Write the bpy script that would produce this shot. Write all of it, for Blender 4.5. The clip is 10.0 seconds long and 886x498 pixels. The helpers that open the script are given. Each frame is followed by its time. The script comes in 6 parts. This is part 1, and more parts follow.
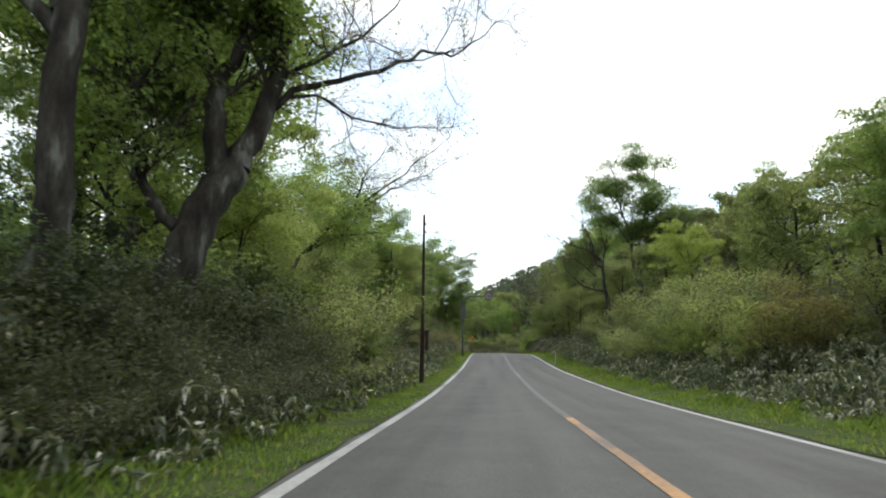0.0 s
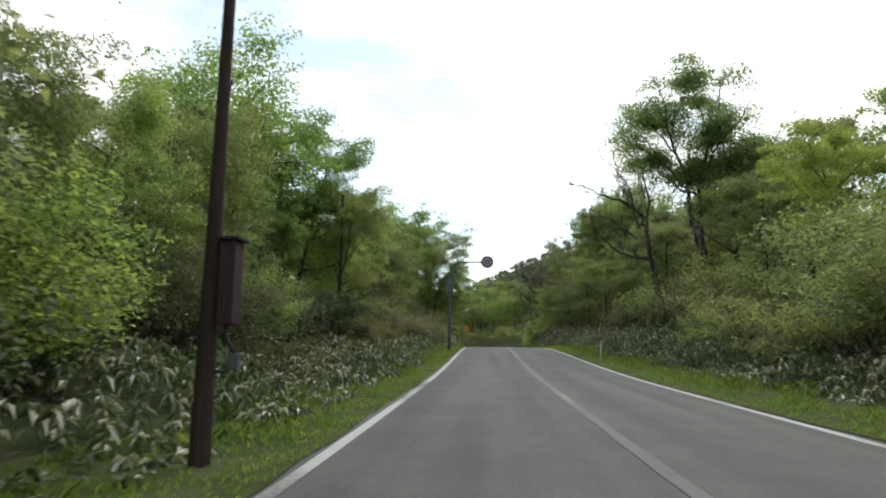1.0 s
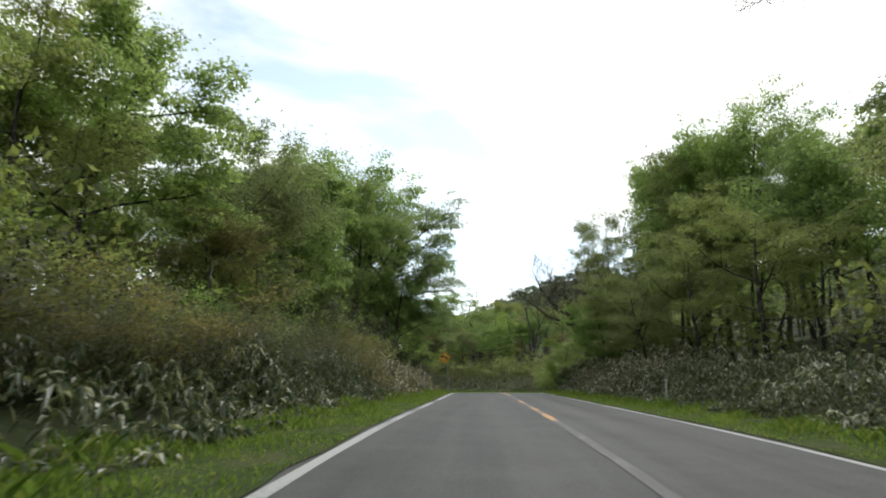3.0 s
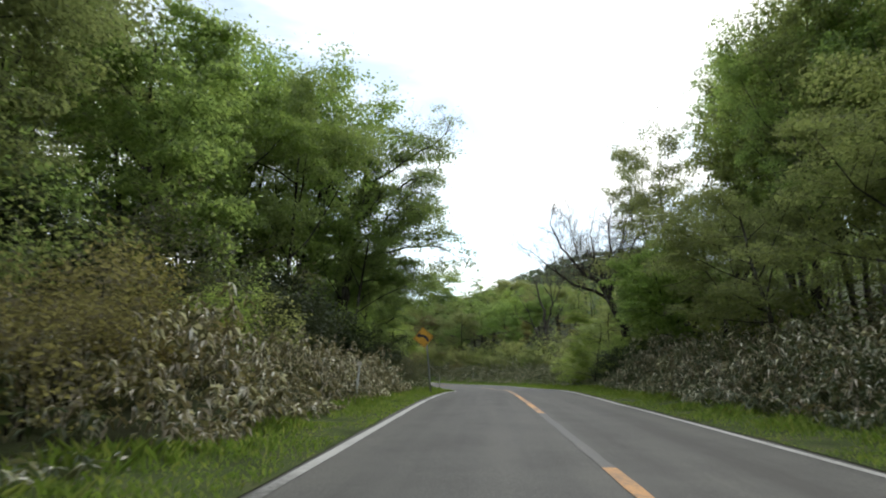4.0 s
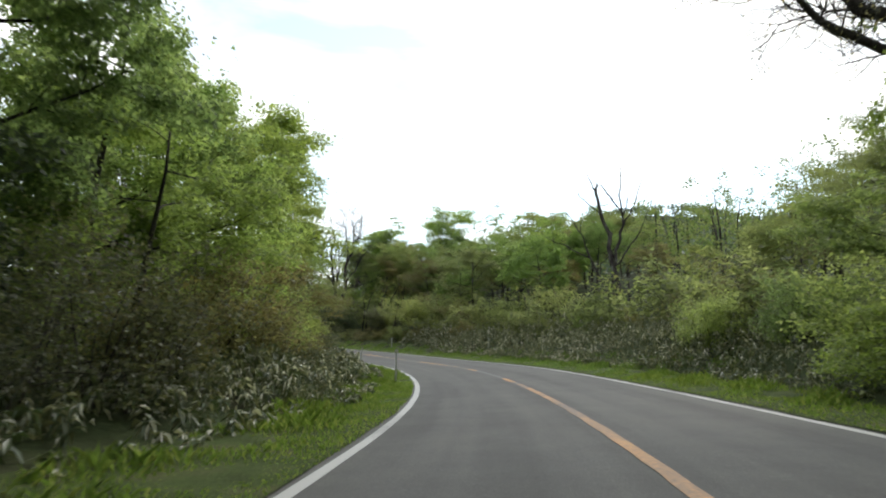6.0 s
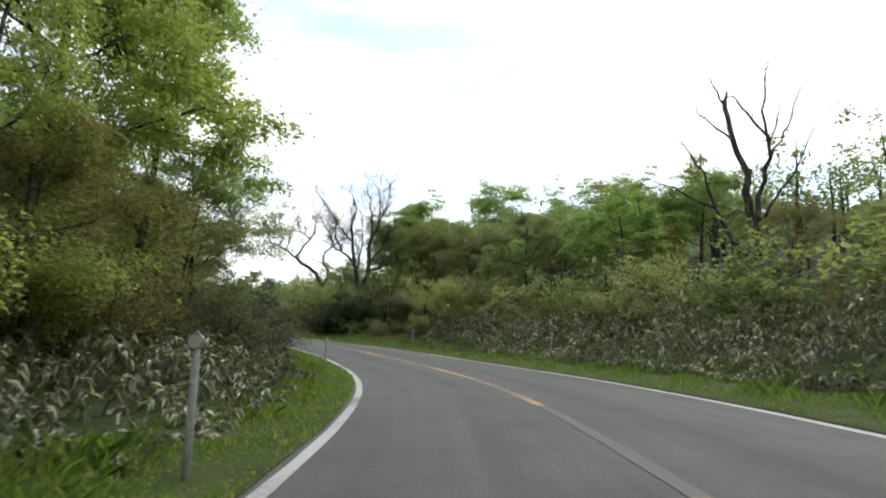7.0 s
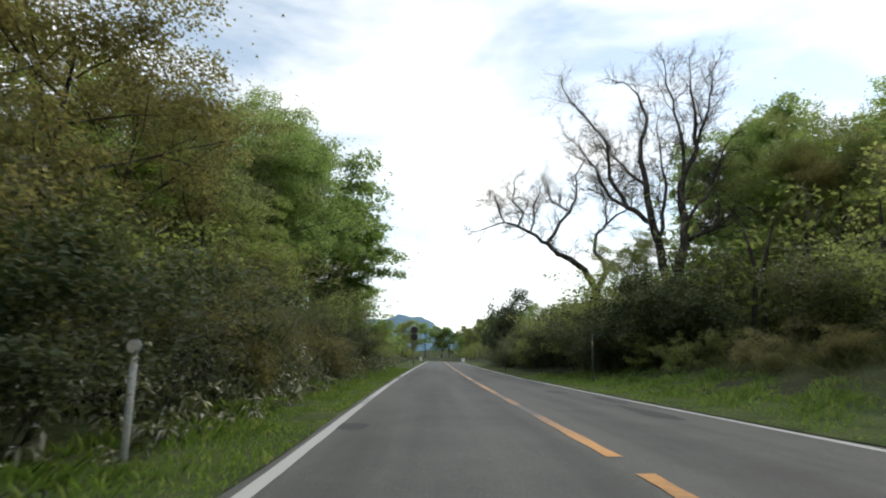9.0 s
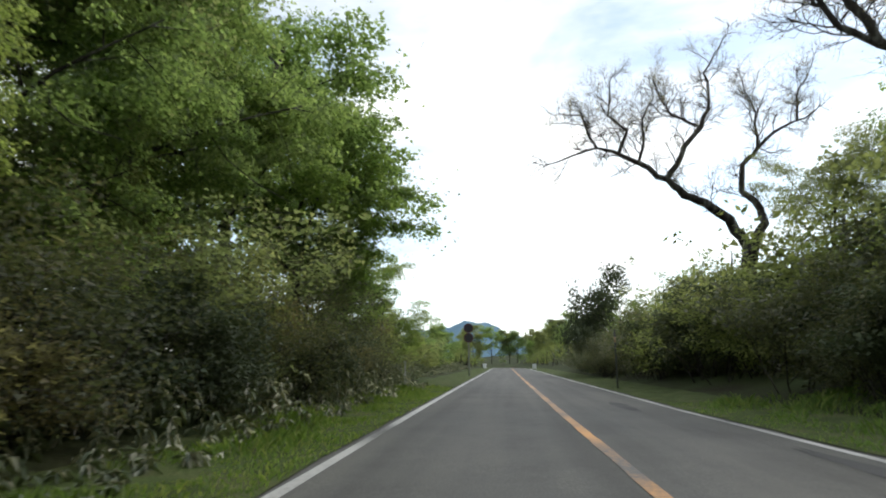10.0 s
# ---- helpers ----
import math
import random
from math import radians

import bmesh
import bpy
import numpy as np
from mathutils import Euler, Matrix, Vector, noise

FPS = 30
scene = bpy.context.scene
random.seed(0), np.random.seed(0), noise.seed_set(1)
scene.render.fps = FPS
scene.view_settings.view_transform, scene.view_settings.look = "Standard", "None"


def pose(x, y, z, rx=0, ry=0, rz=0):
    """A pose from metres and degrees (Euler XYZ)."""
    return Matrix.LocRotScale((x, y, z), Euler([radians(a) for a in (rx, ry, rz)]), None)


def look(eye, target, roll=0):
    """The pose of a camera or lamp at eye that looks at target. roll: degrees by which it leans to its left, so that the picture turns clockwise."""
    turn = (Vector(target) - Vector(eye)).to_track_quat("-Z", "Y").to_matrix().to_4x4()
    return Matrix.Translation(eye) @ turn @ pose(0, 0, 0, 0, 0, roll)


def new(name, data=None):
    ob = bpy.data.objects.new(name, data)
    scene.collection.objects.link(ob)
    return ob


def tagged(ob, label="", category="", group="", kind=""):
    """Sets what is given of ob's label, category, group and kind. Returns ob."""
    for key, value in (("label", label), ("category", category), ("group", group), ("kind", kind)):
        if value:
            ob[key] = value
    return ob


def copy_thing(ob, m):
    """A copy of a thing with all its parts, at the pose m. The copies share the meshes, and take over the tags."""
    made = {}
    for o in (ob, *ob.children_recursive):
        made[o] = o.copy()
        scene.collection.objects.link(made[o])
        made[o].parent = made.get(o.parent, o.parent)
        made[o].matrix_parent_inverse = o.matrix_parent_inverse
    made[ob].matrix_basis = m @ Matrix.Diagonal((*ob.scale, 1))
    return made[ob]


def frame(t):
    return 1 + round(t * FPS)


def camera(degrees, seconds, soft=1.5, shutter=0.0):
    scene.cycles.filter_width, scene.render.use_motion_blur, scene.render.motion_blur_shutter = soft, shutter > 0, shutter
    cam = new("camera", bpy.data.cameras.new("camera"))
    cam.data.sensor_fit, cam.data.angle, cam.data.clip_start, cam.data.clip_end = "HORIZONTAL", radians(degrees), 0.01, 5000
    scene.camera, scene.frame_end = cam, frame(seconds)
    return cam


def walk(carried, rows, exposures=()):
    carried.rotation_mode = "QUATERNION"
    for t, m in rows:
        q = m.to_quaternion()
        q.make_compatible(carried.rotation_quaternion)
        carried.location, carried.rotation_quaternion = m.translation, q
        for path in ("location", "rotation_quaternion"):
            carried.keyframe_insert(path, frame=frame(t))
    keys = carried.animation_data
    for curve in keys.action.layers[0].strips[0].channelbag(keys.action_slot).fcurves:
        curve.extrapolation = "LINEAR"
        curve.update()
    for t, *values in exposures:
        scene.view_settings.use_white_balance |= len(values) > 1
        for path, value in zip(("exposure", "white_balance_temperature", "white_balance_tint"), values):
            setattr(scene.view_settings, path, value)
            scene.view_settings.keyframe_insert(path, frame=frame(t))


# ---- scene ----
cam = camera(71.6, 10.0, soft=2.0, shutter=0.08)

PATH = [
    (0, (0.007, -0.656, 1.023), (-0.140, 1.310, 1.359), 0.6),
    (0.5, (0.184, 7.869, 0.984), (0.031, 9.833, 1.333), -0.9),
    (1, (-0.042, 16.484, 0.925), (-0.182, 18.453, 1.247), 0.3),
    (1.5, (-0.102, 24.849, 0.946), (-0.239, 26.813, 1.299), 1.6),
    (2, (-0.132, 33.113, 1.141), (-0.285, 35.068, 1.534), 2.7),
    (2.2, (-0.108, 36.375, 1.219), (-0.263, 38.330, 1.611), 2.4),
    (3.3, (0.025, 54.315, 1.834), (-0.091, 56.264, 2.266), 0.8),
    (3.5, (0.050, 57.576, 1.898), (-0.066, 59.528, 2.320), 0.4),
    (4, (0.179, 65.756, 2.015), (0.044, 67.714, 2.399), 0.9),
    (4.5, (0.167, 73.980, 2.088), (0.025, 75.945, 2.436), 1.1),
    (5, (0.128, 82.271, 2.123), (0.001, 84.240, 2.445), 0.5),
    (5.5, (0.090, 90.462, 2.046), (-0.081, 92.430, 2.357), 1.3),
    (5.7, (0.040, 93.783, 2.000), (-0.139, 95.753, 2.296), 1.0),
    (6.8, (-0.592, 111.944, 1.525), (-0.913, 113.902, 1.781), 2.1),
    (7, (-0.966, 115.189, 1.465), (-1.334, 117.137, 1.734), 2.3),
    (7.5, (-2.453, 123.398, 1.309), (-3.044, 125.286, 1.599), 1.7),
    (8, (-5.010, 131.443, 1.192), (-5.826, 133.243, 1.498), 1.4),
    (8.5, (-8.410, 139.110, 1.137), (-9.421, 140.804, 1.464), 0.9),
    (9, (-12.532, 146.253, 1.143), (-13.709, 147.829, 1.506), 1.1),
    (9.5, (-17.303, 153.028, 1.328), (-18.617, 154.478, 1.744), 1.1),
    (10, (-22.317, 159.647, 1.390), (-23.649, 161.090, 1.772), -0.5),
]
walk(cam, [(t, look(eye, target, roll)) for t, eye, target, roll in PATH],
     exposures=[(0, 0.20), (1, 0.16), (1.5, 0.20), (2, 0.19), (3.5, 0.09), (4.5, 0.31), (5.1, 0.41), (5.6, 0.33), (7, 0.25), (7.6, 0.10), (8.2, -0.02), (9, 0.0), (10, 0.12)])

# ---- world, sun and exposure ----
world = bpy.data.worlds.new("sky")
scene.world = world
world.use_nodes = True
wn, wl = world.node_tree.nodes, world.node_tree.links
wn.clear()
w_out = wn.new("ShaderNodeOutputWorld")
w_bg = wn.new("ShaderNodeBackground")
w_sky = wn.new("ShaderNodeTexSky")
w_sky.sky_type = "NISHITA"
w_sky.sun_disc = False
SUN_ELEV, SUN_ROT = radians(48), radians(25)
w_sky.sun_elevation, w_sky.sun_rotation = SUN_ELEV, SUN_ROT
w_sky.air_density, w_sky.dust_density = 1.0, 0.3
w_tc = wn.new("ShaderNodeTexCoord")
w_map = wn.new("ShaderNodeMapping")
w_map.inputs["Scale"].default_value = (1.6, 1.6, 5.0)
w_map.inputs["Location"].default_value = (3.1, 0.4, 0.2)
w_noise = wn.new("ShaderNodeTexNoise")
w_noise.inputs["Scale"].default_value = 1.5
w_noise.inputs["Detail"].default_value = 7
w_noise.inputs["Roughness"].default_value = 0.5
w_noise.inputs["Distortion"].default_value = 0.4
w_ramp = wn.new("ShaderNodeValToRGB")
w_ramp.color_ramp.elements[0].position, w_ramp.color_ramp.elements[0].color = 0.40, (0.05, 0.07, 0.09, 1)
w_ramp.color_ramp.elements[1].position, w_ramp.color_ramp.elements[1].color = 0.655, (1, 1, 1, 1)
w_gain = wn.new("ShaderNodeVectorMath")
w_gain.operation = "SCALE"
w_gain.inputs["Scale"].default_value = 0.145
w_mix = wn.new("ShaderNodeMixRGB")
w_mix.inputs[2].default_value = (1.0, 1.01, 1.0, 1)
w_bg.inputs["Strength"].default_value = 1.4
wl.new(w_tc.outputs["Generated"], w_map.inputs["Vector"])
wl.new(w_map.outputs["Vector"], w_noise.inputs["Vector"])
wl.new(w_noise.outputs["Fac"], w_ramp.inputs["Fac"])
w_soft = wn.new("ShaderNodeHueSaturation")
w_soft.inputs["Hue"].default_value = 0.485
w_soft.inputs["Saturation"].default_value = 0.68
wl.new(w_sky.outputs["Color"], w_soft.inputs["Color"])
wl.new(w_soft.outputs["Color"], w_gain.inputs[0])
wl.new(w_ramp.outputs["Color"], w_mix.inputs[0])
wl.new(w_gain.outputs["Vector"], w_mix.inputs[1])
wl.new(w_mix.outputs["Color"], w_bg.inputs["Color"])
wl.new(w_bg.outputs["Background"], w_out.inputs["Surface"])

sun = new("sun", bpy.data.lights.new("sun", "SUN"))
sun.data.energy, sun.data.angle, sun.data.color = 1.05, radians(22), (1.0, 0.95, 0.86)
sun_from = Vector((math.sin(SUN_ROT) * math.cos(SUN_ELEV), math.cos(SUN_ROT) * math.cos(SUN_ELEV), math.sin(SUN_ELEV)))
sun.matrix_world = look(sun_from * 100, (0, 0, 0))


# ---- materials ----
def material(name, rough=0.8, spec=0.3):
    m = bpy.data.materials.new(name)
    m.use_nodes = True
    bsdf = m.node_tree.nodes["Principled BSDF"]
    bsdf.inputs["Roughness"].default_value = rough
    bsdf.inputs["Specular IOR Level"].default_value = spec
    return m, m.node_tree.nodes, m.node_tree.links, bsdf


def ramp_node(nodes, stops):
    r = nodes.new("ShaderNodeValToRGB")
    el = r.color_ramp.elements
    while len(el) < len(stops):
        el.new(0.5)
    for e, (p, c) in zip(el, stops):
        e.position, e.color = p, (*c, 1)
    return r


def noise_node(nodes, links, scale, detail=5, rough=0.55, stretch=None):
    tc = nodes.new("ShaderNodeTexCoord")
    n = nodes.new("ShaderNodeTexNoise")
    n.inputs["Scale"].default_value, n.inputs["Detail"].default_value, n.inputs["Roughness"].default_value = scale, detail, rough
    if stretch:
        mp = nodes.new("ShaderNodeMapping")
        mp.inputs["Scale"].default_value = stretch
        links.new(tc.outputs["Object"], mp.inputs["Vector"])
        links.new(mp.outputs["Vector"], n.inputs["Vector"])
    else:
        links.new(tc.outputs["Object"], n.inputs["Vector"])
    return n


def bump_node(nodes, links, source, bsdf, strength, distance):
    b = nodes.new("ShaderNodeBump")
    b.inputs["Strength"].default_value, b.inputs["Distance"].default_value = strength, distance
    links.new(source, b.inputs["Height"])
    links.new(b.outputs["Normal"], bsdf.inputs["Normal"])


def surface(name, stops, scale, rough=0.8, spec=0.3, fine=None, bump=0.0, metallic=0.0, stretch=None):
    """A two-scale noise surface: a coarse ramp of tones, a fine grain over it and a little relief."""
    m, n, l, b = material(name, rough, spec)
    b.inputs["Metallic"].default_value = metallic
    big = noise_node(n, l, scale, stretch=stretch)
    r = ramp_node(n, stops)
    l.new(big.outputs["Fac"], r.inputs["Fac"])
    small = noise_node(n, l, fine or scale * 14, 3, stretch=stretch)
    g = ramp_node(n, [(0.3, (0.72, 0.72, 0.72)), (0.7, (1.2, 1.2, 1.2))])
    l.new(small.outputs["Fac"], g.inputs["Fac"])
    mul = n.new("ShaderNodeMixRGB")
    mul.blend_type = "MULTIPLY"
    mul.inputs[0].default_value = 1
    l.new(r.outputs["Color"], mul.inputs[1])
    l.new(g.outputs["Color"], mul.inputs[2])
    l.new(mul.outputs["Color"], b.inputs["Base Color"])
    if bump:
        bump_node(n, l, small.outputs["Fac"], b, 0.6, bump)
    return m


def leaf_material(name, stops, rough=0.5, through_light=0.72, spec=0.3, vary=0.20, drift=0.0):
    """Foliage: a tone for every leaf, a shift of value and hue for every plant, light let through."""
    m, n, l, b = material(name, rough, spec)
    geo = n.new("ShaderNodeNewGeometry")
    r = ramp_node(n, stops)
    if drift:
        big = noise_node(n, l, 0.45, 3)
        shift = n.new("ShaderNodeMath")
        shift.operation = "MULTIPLY_ADD"
        shift.inputs[1].default_value, shift.inputs[2].default_value = drift * 2, -drift
        add = n.new("ShaderNodeMath")
        l.new(big.outputs["Fac"], shift.inputs[0])
        l.new(shift.outputs["Value"], add.inputs[0])
        l.new(geo.outputs["Random Per Island"], add.inputs[1])
        l.new(add.outputs["Value"], r.inputs["Fac"])
    else:
        l.new(geo.outputs["Random Per Island"], r.inputs["Fac"])
    info = n.new("ShaderNodeObjectInfo")
    mr = n.new("ShaderNodeMapRange")
    mr.inputs["To Min"].default_value, mr.inputs["To Max"].default_value = 1 - vary, 1 + vary
    l.new(info.outputs["Random"], mr.inputs["Value"])
    hue = n.new("ShaderNodeMapRange")
    hue.inputs["To Min"].default_value, hue.inputs["To Max"].default_value = 0.516, 0.485
    l.new(info.outputs["Random"], hue.inputs["Value"])
    hsv = n.new("ShaderNodeHueSaturation")
    l.new(r.outputs["Color"], hsv.inputs["Color"])
    l.new(mr.outputs["Result"], hsv.inputs["Value"])
    l.new(hue.outputs["Result"], hsv.inputs["Hue"])
    dull = n.new("ShaderNodeMath")
    dull.operation = "FRACT"
    spin = n.new("ShaderNodeMath")
    spin.operation = "MULTIPLY"
    spin.inputs[1].default_value = 7.31
    sat = n.new("ShaderNodeMapRange")
    sat.inputs["To Min"].default_value, sat.inputs["To Max"].default_value = 1 - 1.2 * vary, 1.02
    l.new(info.outputs["Random"], spin.inputs[0])
    l.new(spin.outputs["Value"], dull.inputs[0])
    l.new(dull.outputs["Value"], sat.inputs["Value"])
    l.new(sat.outputs["Result"], hsv.inputs["Saturation"])
    l.new(hsv.outputs["Color"], b.inputs["Base Color"])
    tr = n.new("ShaderNodeBsdfTranslucent")
    warm = n.new("ShaderNodeMixRGB")
    warm.blend_type = "MULTIPLY"
    warm.inputs[0].default_value = 1
    warm.inputs[2].default_value = (1.60, 1.72, 0.96, 1)
    l.new(hsv.outputs["Color"], warm.inputs[1])
    l.new(warm.outputs["Color"], tr.inputs["Color"])
    mix = n.new("ShaderNodeMixShader")
    mix.inputs[0].default_value = through_light
    out = n["Material Output"]
    l.new(b.outputs["BSDF"], mix.inputs[1])
    l.new(tr.outputs["BSDF"], mix.inputs[2])
    l.new(mix.outputs["Shader"], out.inputs["Surface"])
    return m


M_LEAF = leaf_material("leaf_green", [(0.0, (0.138, 0.194, 0.074)), (0.55, (0.190, 0.252, 0.096)), (1.0, (0.278, 0.338, 0.134))])
M_LEAF_LIGHT = leaf_material("leaf_light", [(0.0, (0.182, 0.228, 0.076)), (0.6, (0.246, 0.296, 0.100)), (1.0, (0.342, 0.382, 0.140))], through_light=0.6, vary=0.15)
M_LEAF_OLIVE = leaf_material("leaf_olive", [(0.0, (0.144, 0.164, 0.078)), (0.6, (0.194, 0.210, 0.100)), (1.0, (0.264, 0.270, 0.132))])
M_LEAF_BRONZE = leaf_material("leaf_bronze", [(0.0, (0.138, 0.116, 0.058)), (0.6, (0.184, 0.152, 0.077)), (1.0, (0.248, 0.206, 0.104))], through_light=0.65)
M_LEAF_BRUSH = leaf_material("leaf_brush", [(0.0, (0.072, 0.084, 0.042)), (0.5, (0.110, 0.116, 0.060)), (0.85, (0.138, 0.138, 0.074)), (1.0, (0.178, 0.164, 0.098))], through_light=0.4)
# Leaf colour darkened to imitate the deep shade under the trees.
M_LEAF_SHADE = leaf_material("leaf_shade_dark", [(0.0, (0.046, 0.062, 0.031)), (0.6, (0.062, 0.082, 0.040)), (1.0, (0.086, 0.106, 0.051))], rough=0.65, through_light=0.2, spec=0.15)
M_LEAF_PINK = leaf_material("leaf_pinkish", [(0.0, (0.217, 0.165, 0.108)), (1.0, (0.406, 0.330, 0.216))], vary=0.1)
# Palest stops of both ramps: pale leaf margins, and sky glints painted in.
M_SASA = leaf_material("sasa_leaf", [(0.0, (0.072, 0.098, 0.046)), (0.38, (0.120, 0.142, 0.074)), (0.64, (0.178, 0.182, 0.106)), (0.84, (0.285, 0.270, 0.185)), (0.95, (0.470, 0.445, 0.360)), (1.0, (0.720, 0.680, 0.600))], rough=0.34, through_light=0.2, spec=0.5, vary=0.05, drift=0.55)
M_SASA_DRY = leaf_material("sasa_leaf_dry", [(0.0, (0.092, 0.100, 0.050)), (0.26, (0.150, 0.138, 0.076)), (0.46, (0.218, 0.176, 0.116)), (0.66, (0.330, 0.272, 0.196)), (0.84, (0.510, 0.450, 0.355)), (0.97, (0.790, 0.745, 0.665))], rough=0.36, through_light=0.2, spec=0.5, vary=0.05, drift=0.5)
M_GRASS = leaf_material("grass_blade", [(0.0, (0.110, 0.172, 0.040)), (0.6, (0.168, 0.240, 0.058)), (1.0, (0.290, 0.310, 0.112))], rough=0.5, through_light=0.5, vary=0.05)
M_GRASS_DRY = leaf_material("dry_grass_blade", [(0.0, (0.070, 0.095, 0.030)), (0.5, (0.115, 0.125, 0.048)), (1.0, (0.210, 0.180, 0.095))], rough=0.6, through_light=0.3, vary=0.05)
M_BARK = surface("bark", [(0.34, (0.016, 0.013, 0.011)), (0.47, (0.038, 0.032, 0.026)), (0.57, (0.066, 0.060, 0.048)), (0.64, (0.150, 0.148, 0.124))], 3.2, 0.9, 0.2, fine=22, bump=0.03, stretch=(1, 1, 0.3))
M_BARK_GREY = surface("bark_grey", [(0.3, (0.060, 0.056, 0.050)), (0.6, (0.125, 0.115, 0.100)), (0.8, (0.180, 0.170, 0.150))], 1.6, 0.9, 0.2, fine=26, bump=0.02, stretch=(1, 1, 0.25))
M_LITTER = surface("ground_litter", [(0.32, (0.032, 0.030, 0.017)), (0.50, (0.046, 0.055, 0.023)), (0.72, (0.060, 0.082, 0.034))], 0.35, 0.95, 0.1, fine=9, bump=0.05)
M_VERGE = surface("verge_grass", [(0.32, (0.052, 0.066, 0.024)), (0.5, (0.074, 0.100, 0.032)), (0.66, (0.105, 0.112, 0.050))], 1.6, 0.95, 0.1, fine=26, bump=0.06)
M_STEEL = surface("galvanised_steel", [(0.3, (0.30, 0.31, 0.32)), (0.7, (0.42, 0.43, 0.44))], 6, 0.45, 0.5, fine=60, metallic=0.6)
M_DARK = surface("dark_weathered_paint", [(0.3, (0.020, 0.017, 0.018)), (0.7, (0.050, 0.038, 0.040))], 5, 0.7, 0.3, fine=50)
M_BOX = surface("box_paint_maroon", [(0.3, (0.030, 0.016, 0.018)), (0.7, (0.060, 0.030, 0.032))], 5, 0.6, 0.3, fine=40)
M_BOX_GREY = surface("box_paint_grey", [(0.3, (0.07, 0.075, 0.07)), (0.7, (0.12, 0.125, 0.12))], 5, 0.6, 0.3, fine=40)
M_POLE_WOOD = surface("creosoted_wood", [(0.3, (0.022, 0.015, 0.012)), (0.6, (0.050, 0.032, 0.024)), (0.85, (0.110, 0.055, 0.035))], 3.0, 0.8, 0.25, fine=40, bump=0.01, stretch=(1, 1, 0.12))
M_SIGN_YELLOW = surface("sign_yellow", [(0.3, (0.55, 0.27, 0.015)), (0.7, (0.68, 0.36, 0.025))], 3, 0.45, 0.4, fine=30)
M_SIGN_BLACK = surface("sign_black", [(0.3, (0.018, 0.018, 0.020)), (0.7, (0.030, 0.030, 0.032))], 5, 0.5, 0.4)
# Signs stand against the sky; their shade is put into these two colours.
M_SIGN_GREY = surface("sign_face_shaded", [(0.3, (0.26, 0.23, 0.24)), (0.7, (0.34, 0.30, 0.31))], 5, 0.5, 0.4)
M_SIGN_RIM = surface("sign_rim_dark_red", [(0.3, (0.05, 0.016, 0.018)), (0.7, (0.09, 0.026, 0.030))], 5, 0.5, 0.4)
M_POST = surface("delineator_white", [(0.3, (0.38, 0.38, 0.36)), (0.7, (0.62, 0.62, 0.60))], 8, 0.5, 0.4, fine=50)
M_REFLECT = surface("reflector_pale", [(0.3, (0.50, 0.46, 0.40)), (0.7, (0.66, 0.60, 0.52))], 8, 0.3, 0.6)
M_ORANGE = surface("reflector_orange", [(0.3, (0.48, 0.15, 0.05)), (0.7, (0.60, 0.21, 0.08))], 8, 0.35, 0.6)
M_RUST = surface("faded_orange_paint", [(0.3, (0.26, 0.17, 0.10)), (0.7, (0.34, 0.22, 0.13))], 8, 0.6, 0.3)
M_WHITE = surface("white_metal", [(0.3, (0.62, 0.62, 0.62)), (0.7, (0.75, 0.75, 0.75))], 3, 0.5, 0.4)


def asphalt():
    m, n, l, b = material("asphalt", 0.76, 0.32)
    fine = noise_node(n, l, 55, 3)
    f = ramp_node(n, [(0.3, (0.074, 0.072, 0.066)), (0.55, (0.102, 0.100, 0.091)), (0.75, (0.155, 0.152, 0.138))])
    l.new(fine.outputs["Fac"], f.inputs["Fac"])
    big = noise_node(n, l, 0.75, 7, 0.68)
    uv = n.new("ShaderNodeUVMap")
    mp = n.new("ShaderNodeMapping")
    mp.inputs["Scale"].default_value = (1.6, 0.05, 1)
    streak = n.new("ShaderNodeTexNoise")
    streak.inputs["Scale"].default_value, streak.inputs["Detail"].default_value = 1.0, 4
    l.new(uv.outputs["UV"], mp.inputs["Vector"])
    l.new(mp.outputs["Vector"], streak.inputs["Vector"])
    both = n.new("ShaderNodeMath")
    both.operation = "MULTIPLY_ADD"
    both.inputs[1].default_value = 0.6
    l.new(streak.outputs["Fac"], both.inputs[0])
    scaled = n.new("ShaderNodeMath")
    scaled.operation = "MULTIPLY"
    scaled.inputs[1].default_value = 0.4
    l.new(big.outputs["Fac"], scaled.inputs[0])
    l.new(scaled.outputs["Value"], both.inputs[2])
    g = ramp_node(n, [(0.38, (0.74, 0.73, 0.72)), (0.50, (1.0, 1.0, 0.99)), (0.61, (1.24, 1.23, 1.19))])
    l.new(both.outputs["Value"], g.inputs["Fac"])
    mul = n.new("ShaderNodeMixRGB")
    mul.blend_type = "MULTIPLY"
    mul.inputs[0].default_value = 1
    l.new(f.outputs["Color"], mul.inputs[1])
    l.new(g.outputs["Color"], mul.inputs[2])
    l.new(mul.outputs["Color"], b.inputs["Base Color"])
    bump_node(n, l, fine.outputs["Fac"], b, 0.5, 0.004)
    return m


